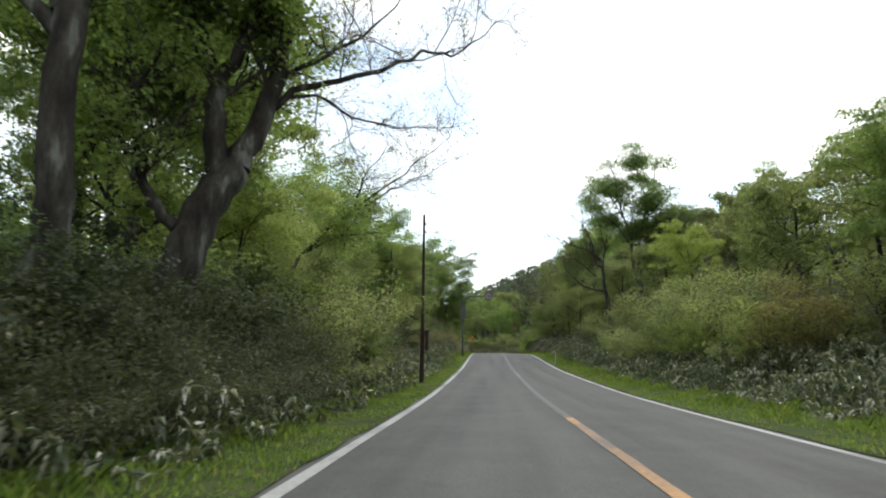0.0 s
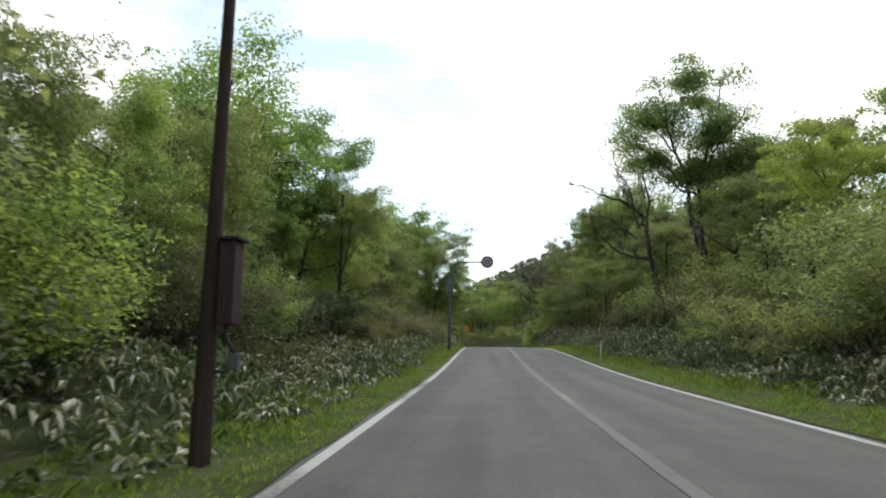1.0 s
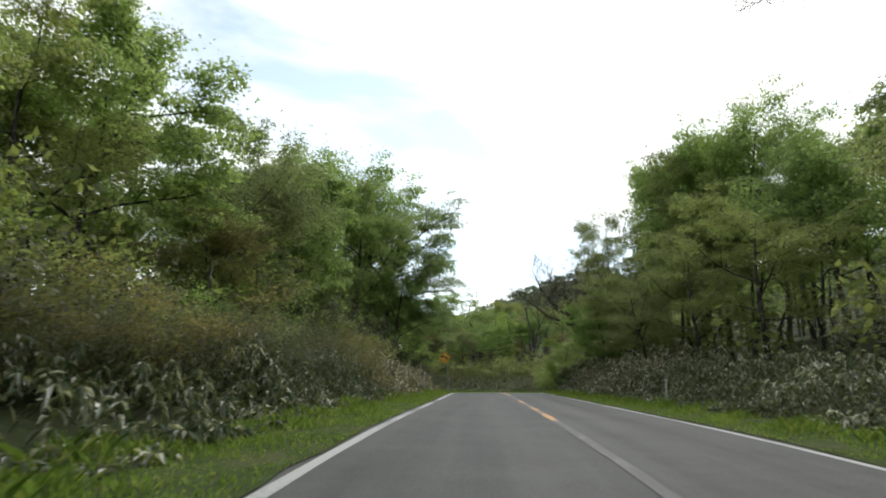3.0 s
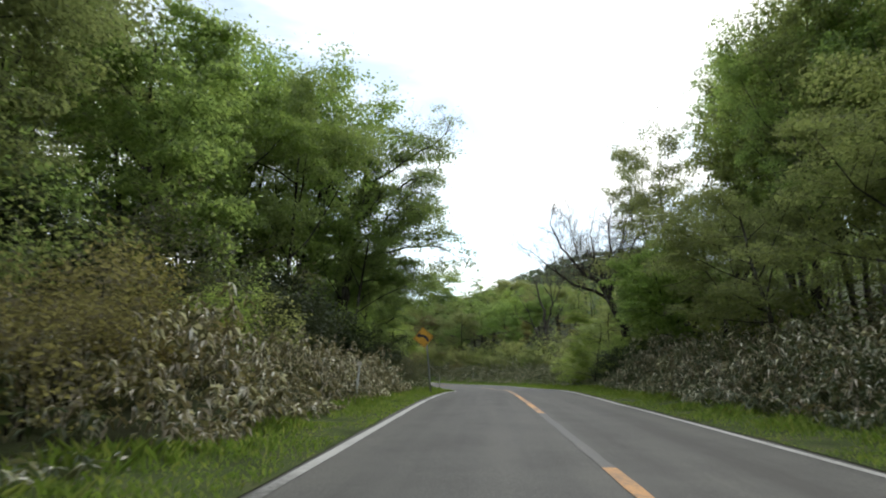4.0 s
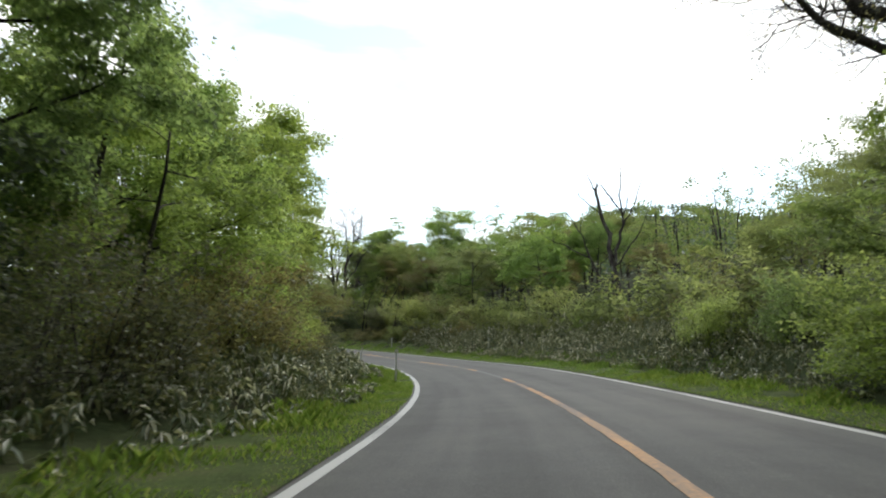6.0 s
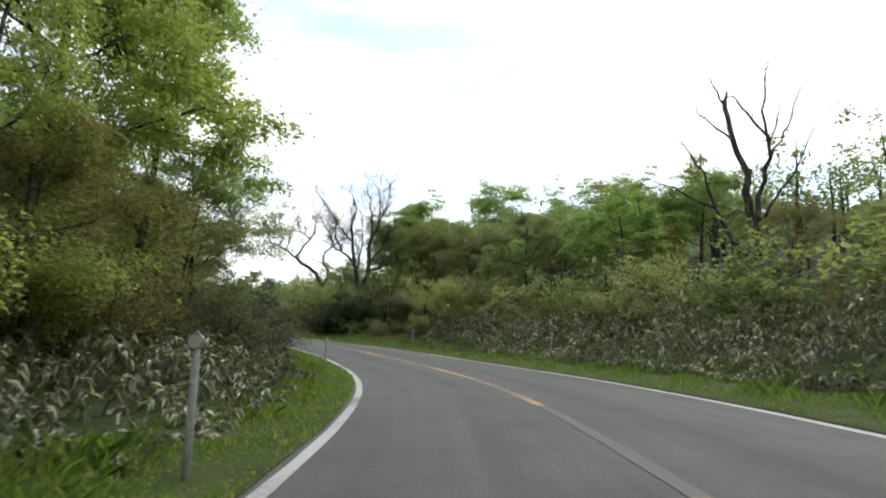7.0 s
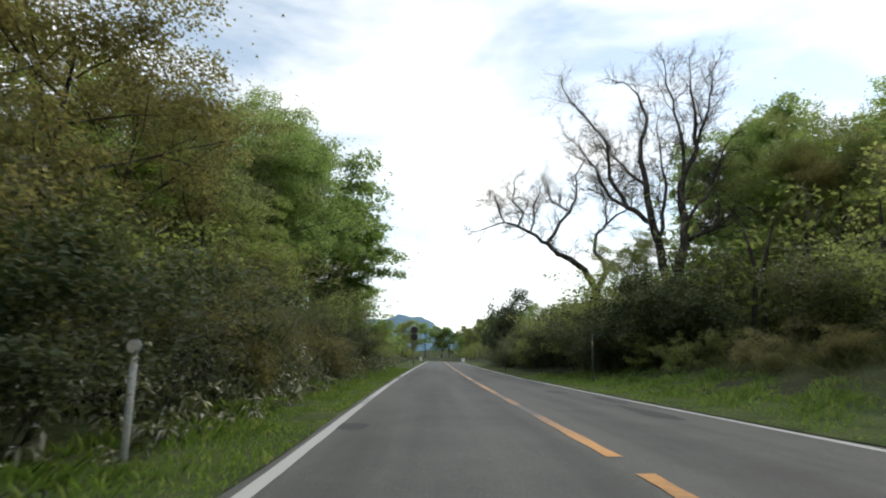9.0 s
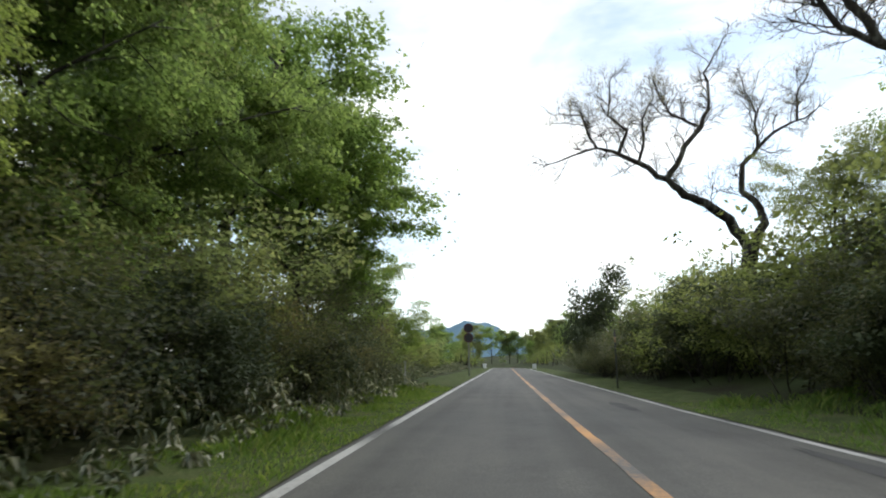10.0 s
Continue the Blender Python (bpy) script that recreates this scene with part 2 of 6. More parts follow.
def road_paint(name, colour, lo, hi):
    """Worn line paint: colour broken up by the bare road at a coarse and a fine scale."""
    m, n, l, b = material(name, 0.56, 0.4)
    coarse = noise_node(n, l, 0.28, 3)
    fine = noise_node(n, l, 16, 5, 0.7)
    add = n.new("ShaderNodeMath")
    add.operation = "MULTIPLY_ADD"
    add.inputs[1].default_value = 0.45
    l.new(fine.outputs["Fac"], add.inputs[0])
    l.new(coarse.outputs["Fac"], add.inputs[2])
    mr = n.new("ShaderNodeMapRange")
    mr.inputs["From Min"].default_value, mr.inputs["From Max"].default_value = lo, hi
    l.new(add.outputs["Value"], mr.inputs["Value"])
    mix = n.new("ShaderNodeMixRGB")
    mix.inputs[1].default_value = (0.088, 0.086, 0.079, 1)
    mix.inputs[2].default_value = (*colour, 1)
    l.new(mr.outputs["Result"], mix.inputs[0])
    l.new(mix.outputs["Color"], b.inputs["Base Color"])
    return m


M_ASPHALT = asphalt()
M_PATCH = surface("asphalt_patch", [(0.3, (0.052, 0.052, 0.052)), (0.7, (0.088, 0.087, 0.085))], 1.2, 0.85, 0.3, fine=60, bump=0.004)
M_PAINT_WHITE = road_paint("road_paint_white", (0.50, 0.49, 0.46), 0.45, 0.72)
M_PAINT_YELLOW = road_paint("road_paint_yellow", (0.64, 0.31, 0.085), 0.58, 0.86)
M_PAINT_FADED = road_paint("road_paint_faded", (0.32, 0.28, 0.20), 0.80, 1.06)

# ---- the road's line, its height and the ground round it ----
S = np.arange(-80.0, 620.1, 1.0)
_u = np.clip((S - 102.68) / 53.10, 0, 1)
HEAD = radians(37.57) * (0.5 * _u + 0.5 * _u * _u * (3 - 2 * _u))
HEAD = HEAD + np.radians(np.interp(S, [59] + [60, 110, 125, 140, 155, 175, 215], [0] + [-0.18, 0.5, -0.59, -1.02, 0.64, -0.23, -0.44]))
RX = 1.342 - np.r_[0, np.cumsum(np.sin(HEAD))][:-1]
RY = -80 + np.r_[0, np.cumsum(np.cos(HEAD))][:-1]
_ks = [-80, 0, 17, 35, 56, 84, 96, 112, 126, 140, 156, 170, 260, 620]
_kz = [0.1, 0.079, -0.099, 0.176, 1.019, 1.163, 1.017, 0.504, 0.32, 0.107, 0.315, 0.46, 1.3, 2.0]
RZ = np.interp(S, _ks, _kz)
RZ = np.convolve(np.pad(RZ, 9, mode="edge"), np.hanning(21)[1:-1] / np.hanning(21)[1:-1].sum(), mode="valid")
BANK = np.radians(np.interp(S, [84, 92, 112, 124, 140, 165, 180], [-0.12, 1.19, 2.7, 2.94, 2.38, 0.42, -0.92]))
EDGE_L, EDGE_R = -2.85, 2.62          # the white lines, from the yellow line


WIDEN = 0.30 * np.clip((S - 92) / 10, 0, 1) * np.clip((164 - S) / 16, 0, 1)   # the outer lane widens through the bend


def on_road(s, d, up=0.0):
    """A place by its way along the road and its distance to the right of the yellow line; past the lines it follows the road's edge."""
    h, x, y, z, bank = (np.interp(s, S, a) for a in (HEAD, RX, RY, RZ, BANK))
    d = d + np.interp(s, S, WIDEN) * min(max(d / EDGE_R, 0), 1)
    side = np.clip(d, EDGE_L - 0.6, EDGE_R + 1.0)
    crown = -0.012 * np.abs(side)
    return x + d * math.cos(h), y + d * math.sin(h), z + (side + 1.6) * math.tan(bank) + crown + 0.018 + up


def road_place(x, y):
    """For arrays of places: way along the road and distance to its right."""
    x, y = np.ravel(x), np.ravel(y)
    s, d = np.empty(len(x)), np.empty(len(x))
    for a in range(0, len(x), 4000):
        i = np.argmin((x[a:a + 4000, None] - RX) ** 2 + (y[a:a + 4000, None] - RY) ** 2, 1)
        s[a:a + 4000] = S[i]
        dx, dy = x[a:a + 4000] - RX[i], y[a:a + 4000] - RY[i]
        near = dx * np.cos(HEAD[i]) + dy * np.sin(HEAD[i])
        d[a:a + 4000] = np.where(near < 0, -1, 1) * np.hypot(dx, dy)
    return s, d


def ground_z(x, y):
    """Height of the ground: level verges, a low rise on the road's left, a hillside on its right, a far hill."""
    x, y = np.ravel(np.asarray(x, float)), np.ravel(np.asarray(y, float))
    s, d = road_place(x, y)
    base = np.interp(s, S, RZ)
    side = np.clip(d, EDGE_L - 0.6, EDGE_R + 0.6)
    base = base + (side + 1.6) * np.tan(np.interp(s, S, BANK))
    left, right = np.maximum(EDGE_L - 1.8 - d, 0), np.maximum(d - EDGE_R - 1.8, 0)
    rise = 0.05 * np.minimum(left, 60) + 0.35 * (1 - np.exp(-left / 2.0))
    rise = rise + 0.45 * (1 - np.exp(-right / 2.5)) + 0.24 * np.clip(right - 2, 0, 38) + 0.06 * np.clip(right - 40, 0, 120)
    inside = (d > EDGE_L - 0.9) & (d < EDGE_R + 1.3)
    rise = np.where(inside, -0.30, rise - 0.05)
    lumps = 0.25 * np.sin(x * 0.31 + 1.3) * np.sin(y * 0.23) * np.clip((np.abs(d) - 7) / 8, 0, 1)
    hill = 58 * np.exp(-(((x - 88) / 115) ** 2 + ((y - 500) / 80) ** 2) ** 1.1)
    hill = hill + 36 * np.exp(-(((x - 170) / 110) ** 2 + ((y - 300) / 160) ** 2))
    hill = hill * np.clip((np.abs(d) - 45) / 70, 0, 1)
    far = 6 * np.clip((np.hypot(x, y - 100) - 700) / 1500, 0, 1)
    return base + rise + lumps + hill + far


def gz(x, y):
    return float(ground_z([x], [y])[0])


def stand_z(x, y):
    """Height of the surface that a post stands on: the verge beside the road, else the ground."""
    s, d = road_place([x], [y])
    return max(gz(x, y), on_road(float(s[0]), float(d[0]), 0.02)[2]) if abs(d[0]) < 6.2 else gz(x, y)


def mesh_of(name, verts, faces, mat, smooth=False):
    me = bpy.data.meshes.new(name)
    me.from_pydata(verts, [], faces)
    me.materials.append(mat)
    if smooth:
        me.polygons.foreach_set("use_smooth", [True] * len(me.polygons))
    me.update()
    return me


def part(name, me, parent, label=""):
    ob = new(name, me)
    ob.parent = parent
    return tagged(ob, label) if label else ob


def strip(name, d0, d1, s0, s1, up, mat, cols=2, step=1.0, wave=0.0, seed=0):
    """A ribbon that follows the road between two distances from its yellow line."""
    ss = np.arange(s0, s1 + 0.01, step)
    rng = np.random.default_rng(seed)
    verts, faces = [], []
    for s in ss:
        for c in range(cols):
            d = d0 + (d1 - d0) * c / (cols - 1)
            d += wave * (rng.random() - 0.5) if c in (0, cols - 1) else 0
            verts.append(on_road(s, d, up))
    for i in range(len(ss) - 1):
        for c in range(cols - 1):
            a = i * cols + c
            faces.append((a, a + 1, a + cols + 1, a + cols))
    me = mesh_of(name, verts, faces, mat, True)
    layer = me.uv_layers.new(name="along")
    idx = np.empty(len(me.loops), dtype=np.int32)
    me.loops.foreach_get("vertex_index", idx)
    u = d0 + (d1 - d0) * (idx % cols) / (cols - 1)
    layer.data.foreach_set("uv", np.column_stack([u, ss[idx // cols]]).astype(np.float32).ravel())
    return me


# ground: one sheet, finer towards the road
def axis(lo, hi, fine_lo, fine_hi, step):
    mid = list(np.arange(fine_lo, fine_hi + 0.1, step))
    a, b, out_lo, out_hi, k = fine_lo, fine_hi, [], [], step
    while a > lo:
        k *= 1.22
        a -= k
        out_lo.append(a)
    k = step
    while b < hi:
        k *= 1.22
        b += k
        out_hi.append(b)
    return np.array(out_lo[::-1] + mid + out_hi)


def build_ground():
    gx, gy = axis(-3200, 3200, -70, 50, 1.6), axis(-3200, 4200, -30, 250, 1.6)
    X, Y = np.meshgrid(gx, gy)
    Z = ground_z(X, Y)
    verts = np.column_stack([X.ravel(), Y.ravel(), Z]).tolist()
    w = len(gx)
    faces = [(j * w + i, j * w + i + 1, (j + 1) * w + i + 1, (j + 1) * w + i) for j in range(len(gy) - 1) for i in range(w - 1)]
    return tagged(new("ground", mesh_of("ground", verts, faces, M_LITTER, True)), "leaf-littered forest ground rising beside the road", "ground", kind="structure")


build_ground()
tagged(new("road", strip("road", EDGE_L - 0.30, EDGE_R + 0.28, -70, 600, 0.0, M_ASPHALT, 13, 1.0, 0.06, 1)), "weathered grey asphalt two-lane country road", "road", kind="structure")


def verge(name, sign, seed):
    """Grass shoulder: from the road's ragged edge out to the bushes."""
    ss = np.arange(-70, 600.1, 1.0)
    rng = np.random.default_rng(seed)
    prof = [(0.07, 0.012), (0.40, 0.02), (0.9, 0.03), (1.5, 0.06), (2.2, 0.10), (3.2, -0.25)]
    base = EDGE_R + 0.03 if sign > 0 else EDGE_L - 0.02
    verts, faces = [], []
    for s in ss:
        for k, (u, z) in enumerate(prof):
            verts.append(on_road(s, base + sign * (u + (0.10 * rng.random() if k == 0 else 0)), z + 0.03 * (rng.random() - 0.5) * (k > 0)))
    m = len(prof)
    for i in range(len(ss) - 1):
        for k in range(m - 1):
            a = i * m + k
            f = (a, a + 1, a + m + 1, a + m)
            faces.append(f if sign > 0 else f[::-1])
    return tagged(new(name, mesh_of(name, verts, faces, M_VERGE, True)), "mown green grass verge along the asphalt", "verge", kind="structure")


verge("verge_right", 1, 3)
verge("verge_left", -1, 4)
tagged(new("edge_line_left", strip("edge_line", EDGE_L - 0.068, EDGE_L + 0.068, -70, 420, 0.005, M_PAINT_WHITE, 2, 1.0, 0.012, 5)), "worn white edge line painted on the asphalt", "road marking", kind="structure")
tagged(new("edge_line_right", strip("edge_line", EDGE_R - 0.064, EDGE_R + 0.064, -70, 420, 0.005, M_PAINT_WHITE, 2, 1.0, 0.012, 6)), "worn white edge line painted on the asphalt", "road marking", kind="structure")
for s0, s1, mat in [(-70, 10.0, M_PAINT_YELLOW), (10.0, 61, M_PAINT_FADED), (61, 72, M_PAINT_YELLOW), (72, 79, M_PAINT_FADED), (79, 119.5, M_PAINT_YELLOW), (119.5, 125, M_PAINT_FADED), (125, 154.8, M_PAINT_YELLOW), (155.3, 420, M_PAINT_YELLOW)]:
    tagged(new("centre_line", strip("centre_line", -0.07, 0.07, s0, s1, 0.005, mat, 2, 0.5, 0.02, 7)), "worn yellow centre line painted on the asphalt", "road marking", kind="structure")


# ---- plants ----
def tube(verts, faces, pts, radii, sides):
    """Adds a tapered tube along a line of points."""
    pts = [Vector(p) for p in pts]
    start = len(verts)
    ref = Vector((0.3, 0.9, 0.2))
    for i, p in enumerate(pts):
        d = (pts[min(i + 1, len(pts) - 1)] - pts[max(i - 1, 0)])
        d = d.normalized() if d.length > 1e-6 else Vector((0, 0, 1))
        a = d.cross(ref)
        a = a.normalized() if a.length > 1e-3 else d.orthogonal().normalized()
        b = d.cross(a)
        for k in range(sides):
            t = 2 * math.pi * k / sides
            verts.append(p + (a * math.cos(t) + b * math.sin(t)) * radii[i])
    for i in range(len(pts) - 1):
        for k in range(sides):
            q = start + i * sides
            faces.append((q + k, q + (k + 1) % sides, q + sides + (k + 1) % sides, q + sides + k))
    faces.append(tuple(start + (len(pts) - 1) * sides + k for k in range(sides)))


def grow(rng, p, d, length, r, level, spec, out, tips):
    """A branch and, from it, its own branches, down to the spec's last level."""
    n = spec["segs"][level]
    pts, radii = [Vector(p)], [r]
    d = Vector(d).normalized()
    jit, lift = spec["jit"][level], spec["lift"][level]
    for i in range(n):
        d = (d + Vector(rng.normal(0, jit, 3)) + Vector((0, 0, lift))).normalized()
        pts.append(pts[-1] + d * length / n)
        radii.append(r * (1 - (1 - spec["taper"]) * (i + 1) / n))
    out.append((pts, radii, level))
    if level == spec["levels"]:
        tips.extend(pts[1:])
        return
    kids = spec["kids"][level]
    for k in range(kids):
        f = spec["from"][level] + (1 - spec["from"][level]) * (k + rng.random() * 0.8) / kids
        i = min(int(f * n), n - 1)
        at = pts[i].lerp(pts[i + 1], f * n - i)
        axis_d = (pts[i + 1] - pts[i]).normalized()
        az = k * 2.4 + rng.random() * 1.2
        side = axis_d.orthogonal().normalized()
        side.rotate(Matrix.Rotation(az, 3, axis_d))
        ang = radians(spec["ang"][level] * (0.75 + 0.5 * rng.random()))
        kd = axis_d * math.cos(ang) + side * math.sin(ang)
        shape = 1 - spec["shape"] * abs(f - 0.55) if level == 0 else 1
        grow(rng, at, kd, length * spec["ratio"][level] * shape * (0.75 + 0.5 * rng.random()), radii[i] * spec["thin"], level + 1, spec, out, tips)
    if level > 0 or spec.get("leader", True):
        tips.append(pts[-1])


def leaf_mesh(name, rng, centres, count, spread, size, mat):
    """Three-cornered leaves scattered round the given places."""
    c = np.array([tuple(v) for v in centres])
    idx = rng.integers(0, len(c), count)
    p = c[idx] + np.clip(rng.normal(0, 1, (count, 3)), -1.7, 1.7) * np.array(spread)
    az = rng.random(count) * 2 * np.pi
    tilt = rng.normal(-0.35, 0.45, count)
    a = np.column_stack([np.cos(az) * np.cos(tilt), np.sin(az) * np.cos(tilt), np.sin(tilt)])
    b = np.cross(a, np.column_stack([rng.normal(0, 0.5, count), rng.normal(0, 0.5, count), np.ones(count)]))
    b /= np.linalg.norm(b, axis=1)[:, None] + 1e-9
    ln = size * (0.6 + 0.8 * rng.random(count))[:, None]
    v = np.stack([p, p + a * ln * 0.9 + b * ln * 0.45, p + a * ln * 0.7 - b * ln * 0.45], 1).reshape(-1, 3)
    return leaves_mesh(name, v, mat, 3)


def pad_mesh(name, rng, centres, count, pad, size, mat, keep=0.8, flat=0.55, loose=0.12, slim=0.5):
    """Leaves gathered into domed, uneven pads at the ends of the twigs, with gaps between them and a few strays."""
    c = np.array([tuple(v) for v in centres])
    c = c[rng.permutation(len(c))[:700]]
    near = np.sort(((c[:, None] - c[None]) ** 2).sum(2), 1)[:, min(5, len(c) - 1)]
    c = c[(near < 2.6 * np.median(near)) & (rng.random(len(c)) < keep)]
    rad = pad * rng.lognormal(0, 0.34, len(c))
    idx = rng.choice(len(c), count, p=rad ** 2 / (rad ** 2).sum())
    R = rad[idx]
    az, r = rng.random(count) * 2 * np.pi, np.sqrt(rng.random(count)) * (1 + 0.10 * rng.normal(0, 1, count))
    lean = rng.normal(0, 0.16, (len(c), 2))[idx]
    off = np.column_stack([np.cos(az) * r, np.sin(az) * r * (0.65 + 0.35 * rng.random(len(c))[idx])]) * R[:, None]
    high = R * (flat * (rng.random(count) - 0.35) - 0.24 * r ** 2) + (off * lean).sum(1)
    p = c[idx] + np.column_stack([off, high])
    stray = rng.random(count) < loose
    p[stray] += rng.normal(0, 0.5, (int(stray.sum()), 3)) * R[stray, None]
    la = az + rng.normal(0, 0.8, count)
    tilt = rng.normal(-0.35, 0.38, count) - 0.30 * r
    a = np.column_stack([np.cos(la) * np.cos(tilt), np.sin(la) * np.cos(tilt), np.sin(tilt)])
    b = np.cross(a, np.column_stack([rng.normal(0, 0.45, count), rng.normal(0, 0.45, count), np.ones(count)]))
    b /= np.linalg.norm(b, axis=1)[:, None] + 1e-9
    ln = size * (0.6 + 0.8 * rng.random(count))[:, None]
    v = np.stack([p, p + a * ln * 0.9 + b * ln * slim, p + a * ln * 0.7 - b * ln * slim], 1).reshape(-1, 3)
    return leaves_mesh(name, v, mat, 3)


def leaves_mesh(name, v, mat, corners):
    """A mesh of separate leaves of one face each."""
    count = len(v) // corners
    me = bpy.data.meshes.new(name)
    me.vertices.add(len(v))
    me.vertices.foreach_set("co", v.astype(np.float32).ravel())
    me.loops.add(len(v))
    me.loops.foreach_set("vertex_index", np.arange(len(v), dtype=np.int32))
    me.polygons.add(count)
    me.polygons.foreach_set("loop_start", np.arange(0, len(v), corners, dtype=np.int32))
    me.materials.append(mat)
    me.update(calc_edges=True)
    me.validate()
    return me


def quads_mesh(name, v, mat):
    """A mesh of separate four-cornered leaves, each folded along its midrib into two triangles."""
    count = len(v) // 4
    k = np.arange(count)[:, None] * 4
    tri = np.concatenate([k + [0, 1, 2], k + [0, 2, 3]], 1).reshape(-1)
    me = bpy.data.meshes.new(name)
    me.vertices.add(len(v))
    me.vertices.foreach_set("co", v.astype(np.float32).ravel())
    me.loops.add(len(tri))
    me.loops.foreach_set("vertex_index", tri.astype(np.int32))
    me.polygons.add(count * 2)
    me.polygons.foreach_set("loop_start", np.arange(0, count * 6, 3, dtype=np.int32))
    me.materials.append(mat)
    me.update(calc_edges=True)
    me.validate()
    return me


def wood_mesh(name, branches, mat, sides=(9, 5, 3, 3, 3)):
    verts, faces = [], []
    for pts, radii, level in branches:
        tube(verts, faces, pts, radii, sides[min(level, 4)])
    return mesh_of(name, [tuple(v) for v in verts], faces, mat, True)


BROAD = dict(levels=2, kids=(10, 6), jit=(0.06, 0.13, 0.2), lift=(0.05, 0.05, 0.03), ang=(62, 48), ratio=(0.46, 0.55), thin=0.5, taper=0.25, shape=0.9, segs=(7, 4, 3))
BROAD["from"] = (0.32, 0.3)
TALL = dict(BROAD, kids=(12, 6), ang=(48, 45), ratio=(0.34, 0.55), shape=0.8)
TALL["from"] = (0.30, 0.25)
LAYER = dict(BROAD, kids=(9, 5), ang=(78, 45), lift=(0.06, 0.0, -0.02), ratio=(0.50, 0.55), shape=0.5)
LAYER["from"] = (0.18, 0.3)
BARE = dict(levels=4, kids=(7, 6, 5, 4), jit=(0.10, 0.16, 0.2, 0.24, 0.25), lift=(0.03, 0.06, 0.06, 0.05, 0.03), ang=(42, 42, 42, 45), ratio=(0.6, 0.55, 0.52, 0.5), thin=0.64, taper=0.40, shape=0.3, segs=(7, 5, 4, 3, 2))
BARE["from"] = (0.35, 0.3, 0.3, 0.25)
SHRUB = dict(levels=2, kids=(3, 3), jit=(0.12, 0.2, 0.25), lift=(0.06, 0.03, 0.0), ang=(40, 45), ratio=(0.6, 0.55), thin=0.55, taper=0.3, shape=0.2, segs=(4, 3, 2))
SHRUB["from"] = (0.25, 0.25)


def make_tree(spec, seed, height, girth, leaf, count, spread, size, bark, label, category="tree", stems=1, lean=0.0, name="tree"):
    """A tree at the origin: an Empty with its trunk and limbs and its crown of leaves."""
    rng = np.random.default_rng(seed)
    branches, tips = [], []
    for k in range(stems):
        a = rng.random() * 6.28
        off = 0.0 if stems == 1 else 0.04 * height
        out = lean if stems == 1 else 0.22 + lean
        d = (math.cos(a) * out, math.sin(a) * out, 1)
        start = (math.cos(a) * off, math.sin(a) * off, -0.25)
        grow(rng, start, d, height * (0.90 if stems == 1 else 0.8 + 0.2 * rng.random()), girth, 0, spec, branches, tips)
    tree = tagged(new(name), label, category)
    wood = wood_mesh("trunk", branches, bark)
    part("trunk", wood, tree)
    if count:
        part("crown", pad_mesh("crown", rng, tips, count, spread[0] * 1.2, size, leaf), tree)
    return tree


def make_bush(seed, height, leaf, count, size, label, name="shrub", twigs=5):
    rng = np.random.default_rng(seed)
    branches, tips = [], []
    for k in range(twigs):
        a, o = rng.random() * 6.28, 0.25 + 0.4 * rng.random()
        grow(rng, (math.cos(a) * 0.3, math.sin(a) * 0.3, -0.2), (math.cos(a) * o, math.sin(a) * o, 1), height * (0.6 + 0.4 * rng.random()), 0.03, 0, SHRUB, branches, tips)
    bush = tagged(new(name), label, "shrub")
    part("stem", wood_mesh("stem", branches, M_BARK, (3, 3, 3)), bush)
    part("foliage", leaf_mesh("foliage", rng, tips, count, (0.24, 0.24, 0.15), size, leaf), bush)
    return bush


